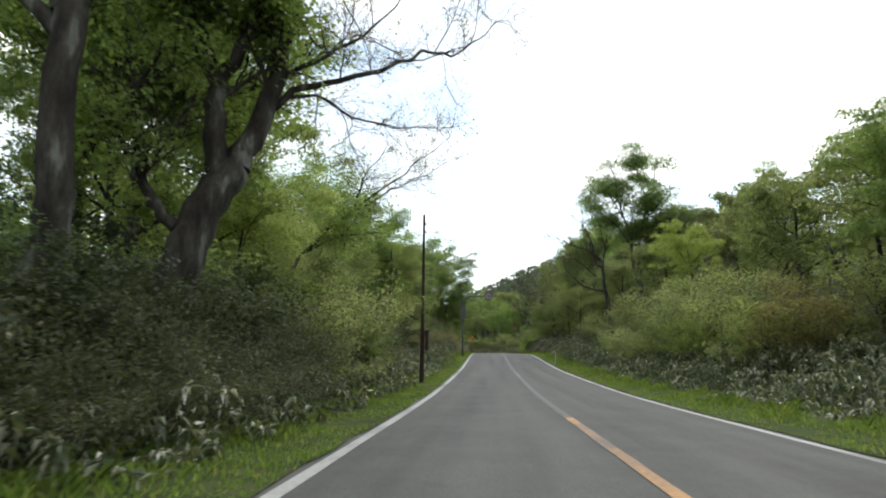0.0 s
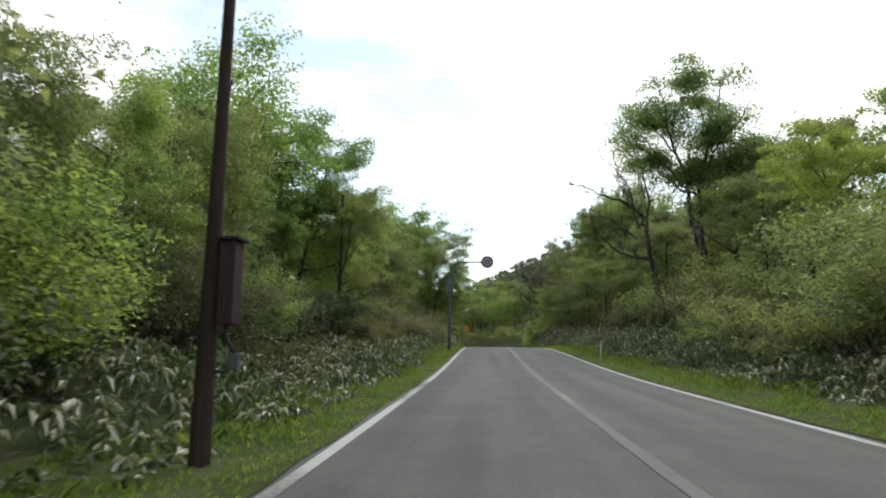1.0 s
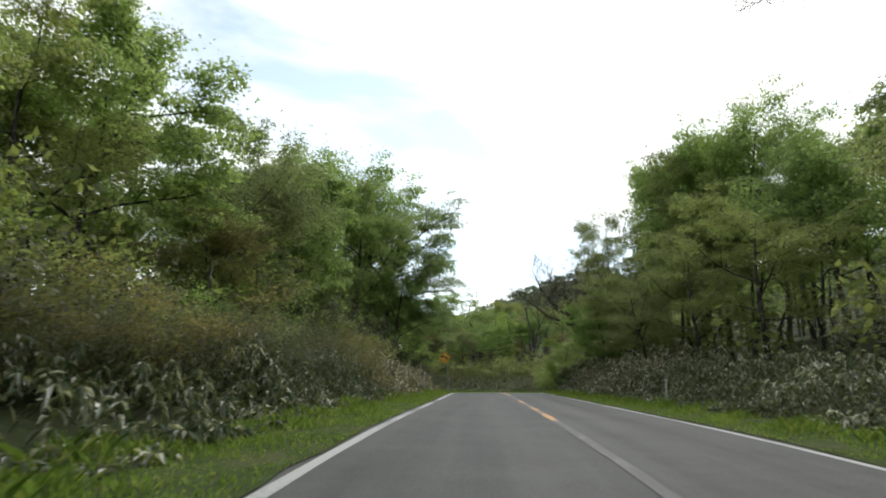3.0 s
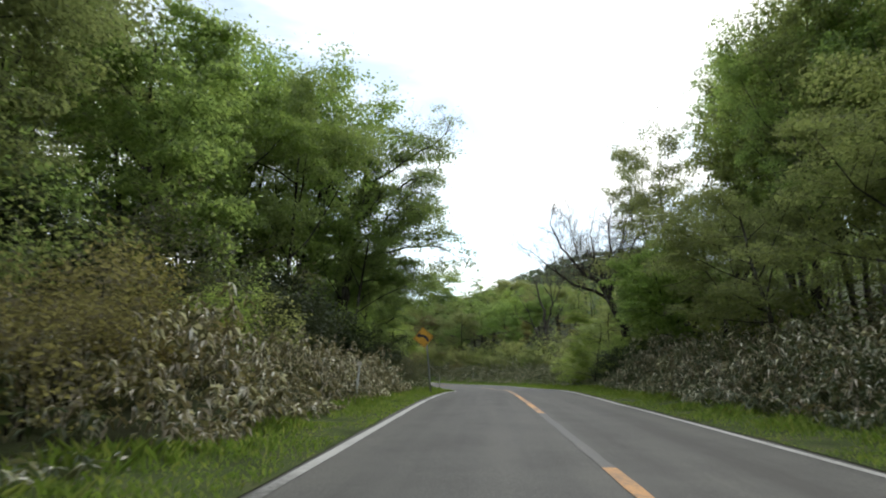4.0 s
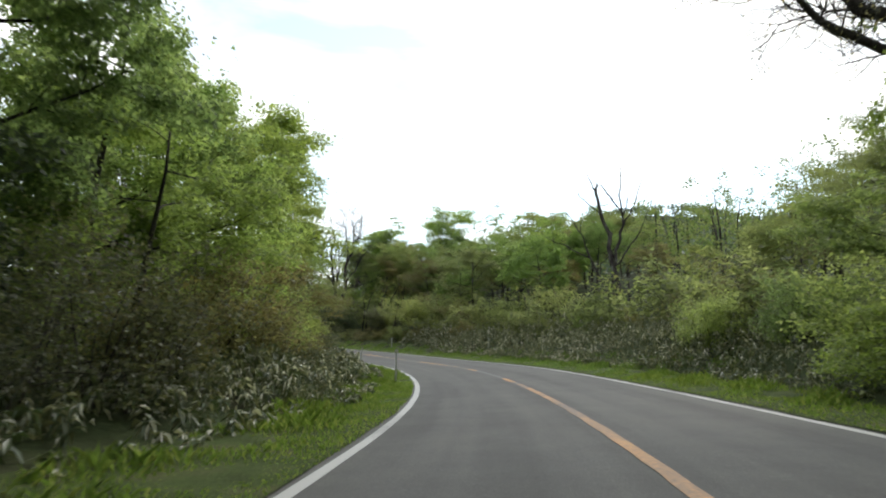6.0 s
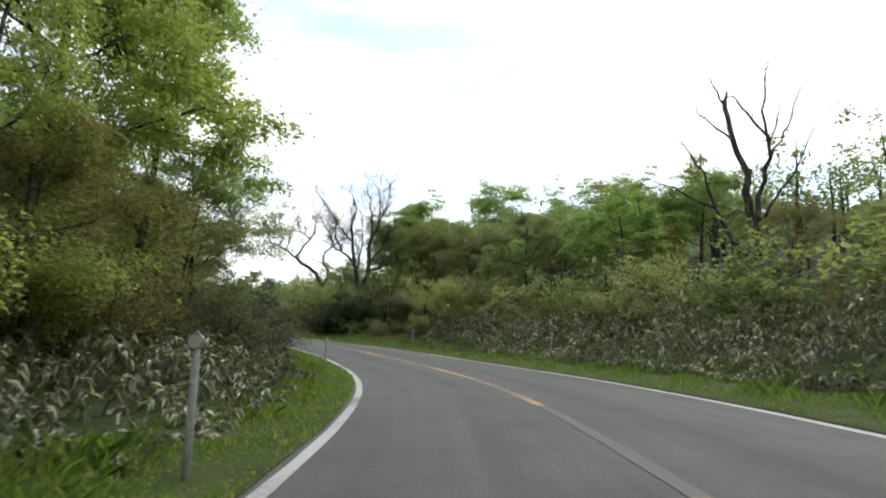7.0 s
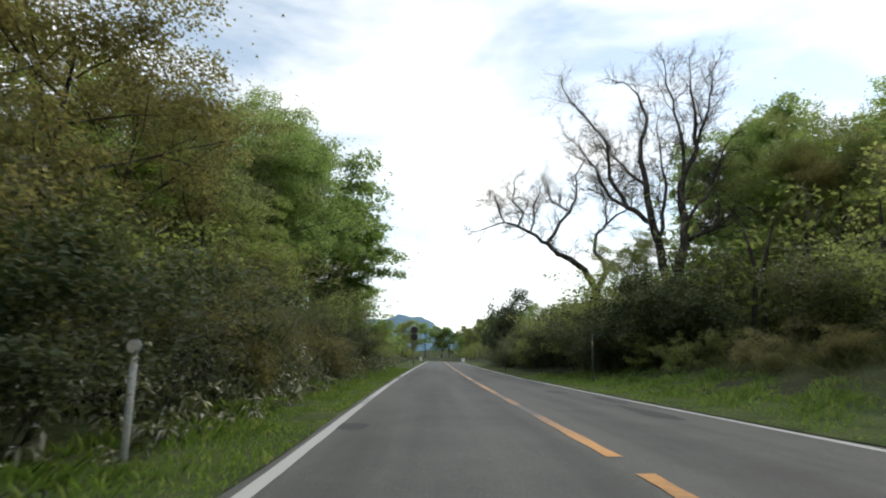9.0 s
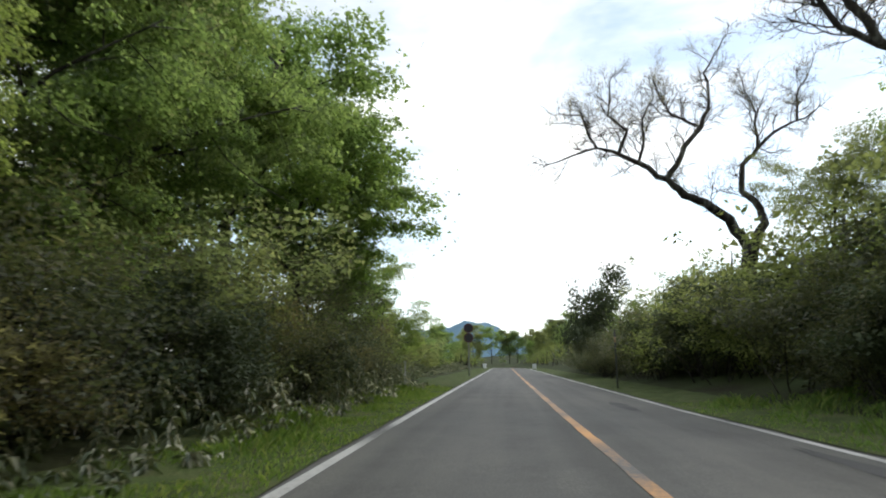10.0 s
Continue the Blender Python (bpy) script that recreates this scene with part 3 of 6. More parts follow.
GREEN_LABEL = "green leafy broadleaf tree with open crown in the roadside wood"
OLIVE_LABEL = "olive-green leafy tree with thin spring foliage in the wood"
BRONZE_LABEL = "bronze-brown budding tree at the edge of the wood"
BRUSH_LABEL = "dark brownish tangled shrub with few leaves beside the road"
PROTO = {
    "broad": make_tree(BROAD, 11, 12, 0.22, M_LEAF, 20000, (0.52, 0.52, 0.17), 0.165, M_BARK, GREEN_LABEL),
    "broad2": make_tree(BROAD, 12, 12, 0.20, M_LEAF, 20000, (0.52, 0.52, 0.16), 0.165, M_BARK, GREEN_LABEL),
    "broad3": make_tree(BROAD, 13, 12, 0.20, M_LEAF_OLIVE, 20000, (0.50, 0.50, 0.20), 0.155, M_BARK, OLIVE_LABEL),
    "tall": make_tree(TALL, 21, 16, 0.20, M_LEAF, 27000, (0.55, 0.55, 0.19), 0.165, M_BARK, "tall green broadleaf tree with slim dark trunk"),
    "tall2": make_tree(TALL, 22, 16, 0.16, M_LEAF, 26000, (0.52, 0.52, 0.18), 0.16, M_BARK, "tall green broadleaf tree with several dark stems", stems=3),
    "tall3": make_tree(TALL, 23, 16, 0.17, M_LEAF_OLIVE, 25000, (0.54, 0.54, 0.20), 0.16, M_BARK, "tall olive-green tree with thin spring foliage"),
    "layer": make_tree(LAYER, 31, 8, 0.12, M_LEAF, 22000, (0.42, 0.42, 0.07), 0.105, M_BARK, "small green tree with leaves in flat layers"),
    "layer2": make_tree(LAYER, 32, 8, 0.11, M_LEAF_LIGHT, 22000, (0.42, 0.42, 0.07), 0.105, M_BARK, "small yellow-green tree with leaves in flat layers"),
    "near": make_tree(BROAD, 14, 12, 0.20, M_LEAF, 40000, (0.50, 0.50, 0.15), 0.135, M_BARK, "green leafy tree close to the road with dark trunk"),
    "near2": make_tree(TALL, 24, 16, 0.20, M_LEAF, 30000, (0.54, 0.54, 0.17), 0.13, M_BARK, "tall green leafy tree close to the road"),
    "near3": make_tree(BROAD, 15, 12, 0.18, M_LEAF_LIGHT, 34000, (0.50, 0.50, 0.15), 0.125, M_BARK, "yellow-green leafy tree in fresh spring foliage close to the road"),
    "near4": make_tree(BROAD, 17, 12, 0.18, M_LEAF_OLIVE, 38000, (0.50, 0.50, 0.16), 0.105, M_BARK, "olive-green leafy tree with thin foliage close to the road"),
    "fine": make_tree(BROAD, 18, 10, 0.16, M_LEAF, 52000, (0.48, 0.48, 0.15), 0.082, M_BARK, "dense small-leaved green tree beside the verge"),
    "fine2": make_tree(LAYER, 19, 8, 0.12, M_LEAF_LIGHT, 46000, (0.44, 0.44, 0.10), 0.075, M_BARK, "small-leaved yellow-green young tree beside the verge"),
    "bronze": make_tree(BROAD, 41, 10, 0.15, M_LEAF_BRONZE, 28000, (0.46, 0.46, 0.20), 0.095, M_BARK, BRONZE_LABEL),
    "twiggy": make_tree(BARE, 51, 12, 0.20, M_LEAF_PINK, 2600, (0.10, 0.10, 0.08), 0.07, M_BARK_GREY, "nearly bare pale-twigged tree just coming into bud"),
    "back": make_tree(BROAD, 71, 12, 0.18, M_LEAF, 9000, (0.6, 0.6, 0.3), 0.27, M_BARK, "green tree deep in the wood"),
    "back2": make_tree(TALL, 72, 12, 0.18, M_LEAF_OLIVE, 9000, (0.6, 0.6, 0.3), 0.26, M_BARK, "olive-green tree deep in the wood"),
    "shrub": make_bush(61, 3.0, M_LEAF, 6500, 0.10, "green leafy shrub at the wood's edge"),
    "shrub2": make_bush(62, 3.0, M_LEAF_OLIVE, 6200, 0.10, "olive-green shrub with thin twigs at the wood's edge"),
    "shrub3": make_bush(63, 2.6, M_LEAF_BRONZE, 6600, 0.08, "brownish twiggy shrub with few leaves beside the road"),
    "shrub4": make_bush(64, 2.8, M_LEAF_LIGHT, 6200, 0.095, "bright yellow-green shrub beside the road"),
    "brush": make_bush(67, 2.6, M_LEAF_BRUSH, 6800, 0.08, BRUSH_LABEL, twigs=12),
    # added shrub whose dark leaves imitate shade between the trunks
    "shade_shrub": make_bush(69, 3.0, M_LEAF_SHADE, 9000, 0.12, "dense dark shrub with the wood's shade put into its leaf colour", twigs=8),
    "under": make_bush(65, 3.0, M_LEAF, 2000, 0.20, "green undergrowth shrub between the trunks"),
    "under2": make_bush(66, 3.0, M_LEAF_OLIVE, 2000, 0.20, "olive-green undergrowth shrub between the trunks"),
    "under3": make_bush(68, 3.0, M_LEAF_BRUSH, 4200, 0.13, "dark brownish undergrowth shrub of the hedge"),
}


def true_height(ob):
    """How high a plant's leaves and twigs reach."""
    z = np.concatenate([np.array([v.co.z for v in c.data.vertices]) for c in ob.children])
    return float(np.percentile(z, 99.6))


SIZE = {k: true_height(ob) for k, ob in PROTO.items()}
USED = set()


def plant(kind, x, y, height, wide=1.0):
    """Puts a copy of a plant on the ground, at its height and width."""
    k = height / SIZE[kind]
    turn = np.random.default_rng(int(abs(x * 137 + y * 911)))
    m = Matrix.LocRotScale((x, y, gz(x, y)), Euler((turn.normal(0, 0.03), turn.normal(0, 0.03), turn.random() * 6.28)), None)
    if kind in USED:
        ob = copy_thing(PROTO[kind], m)
    else:
        USED.add(kind)
        ob = PROTO[kind]
        ob.matrix_basis = m
    ob.scale = (k * wide, k * wide, k)
    return ob


def plant_top(kind, x, y, top, wide=1.0):
    """As plant, with the height of the tree's top over the world's zero."""
    return plant(kind, x, y, top - gz(x, y), wide)


def plant_at(kind, s, d, height, wide=1.0):
    x, y, _ = on_road(s, d)
    return plant(kind, x, y, height, wide)


# trees that stand out by themselves: place, height of the top over the world's zero, width
for kind, x, y, top, wide in [
    # first stretch, road's left
    ("near3", -8.2, 12.8, 11, 0.9), ("near3", -10.6, 13.2, 9.8, 0.8), ("near3", -9.0, 16, 10, 1.0), ("near3", -9.2, 20.0, 12.0, 0.8), ("near4", -11.4, 7, 8.5, 0.7), ("fine2", -6.8, 15.5, 6.0, 1.0), ("near4", -7.7, 21.0, 6.0, 0.9), ("near4", -8.6, 24.5, 6.4, 0.9),
    ("fine", -8.8, 28.5, 6.6, 0.9), ("near4", -9.2, 32, 7.8, 0.9), ("near", -11.5, 29, 7.0, 1.0), ("near", -11.6, 38, 9.8, 1.1), ("twiggy", -14, 36, 10.5, 1.2), ("near4", -9.8, 38.5, 8.0, 0.9),
    ("tall", -11.4, 51.5, 15.4, 1.1), ("tall2", -14.8, 48, 17, 1.1), ("tall", -9.8, 54.5, 11.5, 0.9), ("near4", -8.7, 50.9, 10.6, 0.6), ("fine", -11.2, 51.0, 14.5, 0.75), ("near", -11.2, 43.5, 8.8, 0.9), ("layer2", -10.6, 58, 7.5, 1.1),
    ("near4", -11.5, 64, 11, 1.1), ("near", -12.6, 67.5, 13.5, 1.0), ("bronze", -9.5, 70, 7.5, 1.1), ("near4", -11, 74, 12.0, 1.0), ("tall3", -13.0, 79, 15.0, 1.1), ("near", -10.8, 85, 14.0, 0.9), ("near3", -10.0, 95.5, 17, 0.7), ("near2", -14.0, 89, 16, 1.0), ("shade_shrub", -8.8, 87.0, 5.0, 1.0), ("shade_shrub", -8.0, 89.4, 4.8, 1.0), ("shade_shrub", -9.6, 84.4, 4.8, 1.0),
    # the tall group before the bend
    ("tall2", -16.5, 99, 22.0, 1.0), ("tall2", -12.6, 101, 21.0, 0.95), ("fine", -7.4, 101.0, 11.5, 0.9), ("near", -7.6, 106.5, 9.5, 0.8), ("near3", -11.8, 93.5, 17, 0.9), ("tall", -10.2, 106, 17, 1.0),
    ("layer2", -7.0, 109.5, 6.5, 1.1), ("layer", -7.8, 115, 7.0, 1.1), ("near", -11, 114.5, 11.0, 1.0), ("near3", -13.4, 131.2, 13.0, 0.85), ("fine", -12.6, 133.2, 8.0, 0.85), ("near3", -12.4, 126.0, 13.5, 1.1), ("fine2", -11.2, 124.0, 9.5, 0.9), ("near", -14.5, 122, 12.0, 1.0),
    ("bronze", -9.2, 123.5, 4.8, 1.3), ("near4", -10.8, 130, 5.4, 1.2), ("near4", -16.0, 137.5, 4.8, 1.0),
    # dark-leaved shrubs added to stand in for the shade inside the left wood
    ("shade_shrub", -8.9, 91.5, 5.0, 1.0), ("shade_shrub", -9.8, 93.8, 5.3, 1.0), ("shade_shrub", -8.3, 95.4, 5.0, 1.0), ("shade_shrub", -7.5, 97.6, 4.7, 1.0), ("shade_shrub", -9.4, 98.4, 5.4, 1.0), ("shade_shrub", -10.9, 91.2, 5.4, 1.0), ("shade_shrub", -12.0, 95.0, 5.8, 1.1),
    ("shade_shrub", -6.8, 44.2, 2.6, 1.0), ("shade_shrub", -7.3, 46.4, 2.8, 1.0), ("shade_shrub", -7.8, 42.2, 2.6, 1.0), ("shade_shrub", -10.2, 45.2, 3.4, 1.0), ("shade_shrub", -9.6, 47.4, 3.5, 1.0), ("shade_shrub", -8.9, 43.6, 2.8, 1.0),
    # dark-leaved shrubs standing in for shade under the trees of the right bank
    ("shade_shrub", 7.8, 99.5, 3.3, 1.2), ("shade_shrub", 8.5, 101.6, 3.4, 1.2), ("shade_shrub", 9.8, 103.2, 3.8, 1.2), ("shade_shrub", 10.4, 100.4, 4.4, 1.2),
    # first stretch, road's right
    ("near4", 11.8, 103.5, 16.5, 0.65), ("near4", 13.8, 101.0, 20.5, 0.65), ("twiggy", 10.6, 103.0, 15.0, 0.7), ("near4", 10.8, 99.0, 11.0, 0.7),
    ("twiggy", 17.5, 53.5, 15, 1.1), ("broad3", 19, 60, 15, 1.2),
    ("broad3", 13.5, 66, 11, 1.1), ("near4", 11.0, 74, 9.5, 1.2), ("near4", 10.5, 80, 9.0, 1.2), ("tall3", 13.5, 85, 14, 1.0), ("near4", 9.8, 87, 8.2, 1.2),
    ("tall3", 13.0, 96.5, 18.0, 0.85), ("tall3", 14.8, 91, 18.5, 0.9), ("tall", 15.2, 95.0, 19.5, 0.8), ("tall3", 17.8, 95, 20.5, 0.8), ("near2", 19.0, 86, 18.5, 0.9), ("tall", 14.6, 86.5, 18.0, 0.8), ("tall2", 17.0, 89.5, 20.5, 0.8), ("near2", 12.8, 90.0, 17.0, 0.7), ("near2", 16.8, 81, 14.5, 0.9), ("tall", 18.0, 101, 21, 1.1), ("tall2", 21, 108, 24, 1.1), ("twiggy", 20.5, 92, 21, 1.1),
    ("near4", 10.4, 93, 9.5, 1.2), ("broad", 10.0, 100, 9.0, 1.2), ("broad", 11.6, 105, 10.5, 1.2), ("near", 9.2, 97.5, 8.5, 1.2),
    ("layer2", 7.6, 108.5, 6.0, 1.1), ("layer2", 9.6, 113.5, 7.5, 1.2), ("near", 13.5, 113, 11.8, 0.9), ("near4", 12.5, 118, 8.6, 0.9), ("near4", 13.0, 125.5, 9.6, 1.0), ("bronze", 4.5, 160, 8.5, 1.5),
    # second straight, road's left
    ("bronze", -23.8, 145.0, 6.6, 1.1), ("bronze", -24.8, 150.2, 8.6, 1.15), ("bronze", -30.5, 154.5, 10.0, 1.1), ("near4", -29.5, 157.0, 8.6, 0.9), ("twiggy", -36, 156, 13, 1.0), ("fine", -33.4, 159.2, 6.0, 1.0), ("near4", -36.6, 159.8, 12.3, 1.0), ("near", -34.2, 156.2, 10.2, 1.0), ("twiggy", -38.8, 163.0, 14, 1.0), ("near", -42.2, 170.2, 15.5, 1.1), ("near", -43.8, 174.0, 12.5, 1.1), ("layer2", -45.5, 180, 6.5, 1.1), ("fine", -34.4, 161.0, 12.2, 0.85), ("near4", -32.8, 158.9, 10.4, 0.8), ("fine", -36.2, 164.2, 14.4, 0.7), ("fine", -37.2, 163.4, 11.5, 0.9), ("near", -38.4, 167.0, 11.0, 0.9), ("near3", -40.6, 166.5, 12.5, 0.9), ("near", -41.2, 172.4, 10.5, 0.9), ("fine", -41.4, 172.6, 7.2, 0.9), ("near", -43.2, 176.0, 6.5, 1.1), ("fine2", -32.0, 158.6, 7.5, 0.9),
    # the skyline behind the bend
    ("broad", -18.0, 195, 20.0, 1.3), ("under", -22, 186, 8.5, 1.4), ("under", -17, 188, 9.5, 1.5), ("broad2", -21.5, 193, 16.5, 0.9), ("tall", -8.0, 207, 24.5, 1.5), ("broad2", -11, 203, 20.5, 1.2), ("twiggy", -13.5, 195, 16.5, 1.1),
    ("broad", -1.5, 200, 22, 1.3), ("broad3", 5.5, 190, 20, 1.3), ("bronze", 6.5, 178, 15.5, 1.4), ("broad3", 12, 170, 16, 1.3), ("shade_shrub", -43.8, 199.4, 8.4, 0.62), ("near", -18.6, 187.5, 17.2, 0.9), ("near4", -16.2, 185.0, 14.5, 0.9), ("near4", -27.8, 187.6, 10.2, 0.9), ("broad", -17.5, 186.0, 17.0, 1.0), ("bronze", -14.5, 182.0, 12.5, 1.0),
]:
    plant_top(kind, x, y, top, wide)

for x, y, h in [(-3.55, 4.4, 1.1), (-3.5, 5.6, 1.25), (-3.5, 7.0, 1.3), (-3.45, 8.7, 1.3), (-3.6, 10.4, 1.4), (-4.5, 4.6, 1.6), (-4.6, 6.4, 1.8), (-4.6, 8.2, 1.9), (-4.7, 10.2, 1.9), (-4.8, 12.2, 1.8)]:
    plant("brush", x, y, h, 1.2)
# Dark-leaved shrubs paint the shade behind the brush.
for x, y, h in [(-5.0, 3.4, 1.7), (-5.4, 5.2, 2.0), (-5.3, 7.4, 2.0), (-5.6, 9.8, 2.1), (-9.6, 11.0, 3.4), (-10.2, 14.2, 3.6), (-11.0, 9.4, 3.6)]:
    plant("shade_shrub", x, y, h, 1.1)

# woods behind, both sides
WOOD = np.random.default_rng(5)


def wood_row(s0, s1, step, d_lo, d_hi, h_lo, h_hi, kinds):
    s, rng = s0, np.random.default_rng(int(abs(s0) * 131 + abs(d_lo) * 17 + h_lo * 10))
    while s < s1:
        d = d_lo + (d_hi - d_lo) * rng.random()
        plant_at(kinds[int(rng.integers(len(kinds)))], s + rng.normal(0, 0.8), d, h_lo + (h_hi - h_lo) * rng.random(), 0.9 + 0.3 * rng.random())
        s += step * (0.7 + 0.6 * rng.random())


GREENS = ["broad", "broad2", "broad3", "tall", "tall3"]
wood_row(22, 46, 6.5, -15, -20, 8, 10, GREENS)
wood_row(56, 84, 7.0, -16, -22, 10.5, 13, GREENS)
wood_row(84, 112, 6.0, -17, -25, 11, 14, ["tall", "tall2", "broad"])
wood_row(128, 156, 5.0, -10.5, -13, 4.6, 6.0, ["bronze"])

wood_row(112, 150, 8.0, -15, -20, 7, 8.5, GREENS)
wood_row(150, 182, 7.0, -14, -20, 11, 14, GREENS)
wood_row(186, 300, 12.0, -9, -12, 3.5, 5.5, ["back", "back2"])
wood_row(8, 48, 5.0, 12, 16, 7, 9, ["broad3", "layer2", "near3", "bronze"])
wood_row(10, 52, 6.0, 19, 27, 9.5, 12, GREENS)
wood_row(58, 92, 6.0, 15, 20, 9, 12, GREENS)
wood_row(60, 110, 10.0, 22, 28, 11, 14, ["back", "back2"])
wood_row(112, 150, 4.6, 15, 24, 3.8, 5.8, ["broad3", "bronze", "bronze", "near4"])
wood_row(150, 172, 4.6, 15, 24, 6.5, 9, ["broad3", "bronze", "bronze", "broad3", "twiggy", "broad"])
wood_row(214, 300, 10.0, 12, 18, 2.6, 3.8, ["back2", "back"])
wood_row(300, 420, 14.0, 9, 14, 8, 11, ["back", "back2"])
wood_row(300, 420, 16.0, -10, -20, 6, 9, ["back", "back2"])
for i in range(10):
    plant("back" if i % 2 else "back2", on_road(430, -14 + 6 * i)[0], on_road(430 + 3 * (i % 3), -14 + 6 * i)[1], 14 + 4 * WOOD.random(), 1.2)


def wood_behind(name, seed, places, label, size=0.55, per=150):
    """The depth of the wood: trunks and loose crowns that are only glimpsed between the nearer trees. Places: s0, s1, d0, d1, spacing, height."""
    rng = np.random.default_rng(seed)
    X, Y, H = [], [], []
    for s0, s1, d0, d1, gap, h in places:
        for k in range(int((s1 - s0) * abs(d1 - d0) / gap ** 2)):
            x, y, _ = on_road(rng.uniform(s0, s1), d0 + (d1 - d0) * rng.random())
            X.append(x)
            Y.append(y)
            H.append(h * rng.uniform(0.75, 1.1))
    X, Y, H = np.array(X), np.array(Y), np.array(H)
    Z = ground_z(X, Y)
    n = len(X) * per
    u = rng.normal(0, 1, (n, 3))
    u /= np.linalg.norm(u, axis=1)[:, None]
    hh = np.repeat(H, per)
    lump = np.repeat(rng.normal(0, 1, (len(X) * 10, 3)), per // 10, 0)
    p = np.repeat(np.column_stack([X, Y, Z]), per, 0) + lump * np.column_stack([hh * 0.17, hh * 0.17, hh * 0.20]) + u * rng.uniform(0.2, 1, n)[:, None] * 0.9
    p[:, 2] += hh * 0.58
    az = rng.random(n) * 6.28
    a = np.column_stack([np.cos(az), np.sin(az), rng.normal(-0.3, 0.4, n)])
    b = np.cross(a, rng.normal(0, 0.5, (n, 3)) + [0, 0, 1])
    b /= np.linalg.norm(b, axis=1)[:, None] + 1e-6
    ln = size * (0.6 + 0.8 * rng.random(n))[:, None]
    v = np.stack([p, p + a * ln * 0.45 + b * ln * 0.27 - [0, 0, 0.03], p + a * ln, p + a * ln * 0.45 - b * ln * 0.27 - [0, 0, 0.03]], 1).reshape(-1, 3)
    ob = tagged(new(name, quads_mesh(name, v, M_LEAF_DEEP)), label, "woods", kind="stuff")
    verts, faces = [], []
    for x, y, z, h in zip(X, Y, Z, H):
        tube(verts, faces, [(x, y, z - 0.2), (x + rng.normal(0, 0.2), y, z + h * 0.45), (x + rng.normal(0, 0.4), y, z + h * 0.76)], [0.13, 0.10, 0.03], 4)
    part("trunks_behind", mesh_of("trunks_behind", [tuple(q) for q in verts], faces, M_BARK, True), ob)["kind"] = "stuff"


M_LEAF_DEEP = leaf_material("leaf_deep", [(0.0, (0.100, 0.130, 0.054)), (0.5, (0.146, 0.176, 0.074)), (0.8, (0.174, 0.172, 0.088)), (1.0, (0.215, 0.232, 0.104))], vary=0.0)
wood_behind("wood_behind", 91, [(-14, 44, -22, -50, 4.6, 8), (44, 84, -24, -50, 4.6, 12), (84, 112, -26, -50, 4.6, 15), (112, 150, -20, -45, 4.6, 10), (150, 190, -16, -45, 4.2, 14), (186, 300, -14, -45, 6, 6.5)], "green woods receding behind the roadside trees")
wood_behind("wood_behind", 92, [(-4, 112, 30, 60, 5.0, 10), (112, 230, 26, 60, 4.6, 11), (230, 420, 14, 50, 7.0, 9)], "spring woods on the hillside behind the roadside trees", 0.32, 400)
wood_behind("wood_behind", 95, [(-30, 190, -50, -115, 7.5, 9)], "distant green woods seen between the trunks", 0.9)
# bushes under and before the trees
# The darkest kind in these rows carries the wood's shade in its leaf colour.
wood_row(2, 36, 2.6, -7.4, -8.8, 2.4, 3.4, ["shrub", "shrub2", "brush", "shrub"])
wood_row(36, 50, 1.9, -7.2, -9.4, 2.0, 3.0, ["shade_shrub", "brush", "shade_shrub"])
wood_row(48, 86, 2.4, -7.8, -9.6, 2.0, 3.0, ["brush", "shrub3", "shrub", "shrub2"])
wood_row(38, 62, 1.8, -6.6, -7.8, 1.2, 1.8, ["brush", "shrub3"])
wood_row(5.5, 14, 1.3, -5.4, -6.8, 1.5, 2.3, ["brush"])
wood_row(5, 15, 1.5, -6.6, -8.0, 1.8, 2.6, ["shade_shrub", "brush"])
wood_row(13, 24, 1.8, -5.3, -6.8, 1.8, 2.8, ["shrub4", "brush", "shrub2"])
wood_row(58, 76, 1.8, -5.8, -7.4, 1.7, 2.5, ["brush", "brush", "shrub3"])
wood_row(140, 187, 1.7, -5.0, -6.6, 1.5, 2.5, ["brush", "brush", "shrub3", "shade_shrub"])

wood_row(74, 98, 1.6, -9.0, -14.0, 3.6, 5.2, ["shade_shrub", "shade_shrub", "brush", "shrub"])
wood_row(98, 108, 1.5, -6.2, -8.2, 1.8, 3.0, ["brush", "shade_shrub", "shade_shrub"])
wood_row(108, 128, 2.4, -6.8, -8.2, 2.2, 3.2, ["shrub3", "shrub4", "shrub3"])
wood_row(128, 150, 2.0, -6.8, -8.4, 1.9, 2.6, ["shrub3", "brush", "brush"])
wood_row(146, 160, 1.9, -7.2, -8.6, 2.6, 3.8, ["shrub3", "brush"])
wood_row(160, 190, 1.9, -7.2, -8.6, 2.6, 3.8, ["shrub3", "brush", "shrub2"])
wood_row(148, 182, 2.4, -9.8, -12.5, 4.0, 5.6, ["near4", "near", "bronze"])
wood_row(186, 240, 5.0, -6.6, -8.6, 1.6, 2.8, ["under", "under2"])
wood_row(12, 50, 2.4, 8.2, 11.0, 2.6, 3.8, ["shrub4", "shrub2", "shrub2", "shrub3"])
wood_row(50, 68, 2.4, 9.0, 12.0, 2.2, 3.2, ["shrub2", "shrub3", "brush"])
wood_row(20, 44, 3.2, 6.4, 8.0, 1.6, 2.6, ["shrub4", "shrub2"])
wood_row(104, 124, 2.4, 6.2, 9.0, 2.0, 3.0, ["shrub4", "shrub", "shrub4"])
wood_row(116, 150, 3.0, 9.6, 11.4, 1.4, 2.2, ["shrub", "shrub2", "shrub3"])
wood_row(122, 158, 2.2, 10.0, 13.0, 2.6, 4.0, ["under2", "shrub3", "under2", "shrub2"])
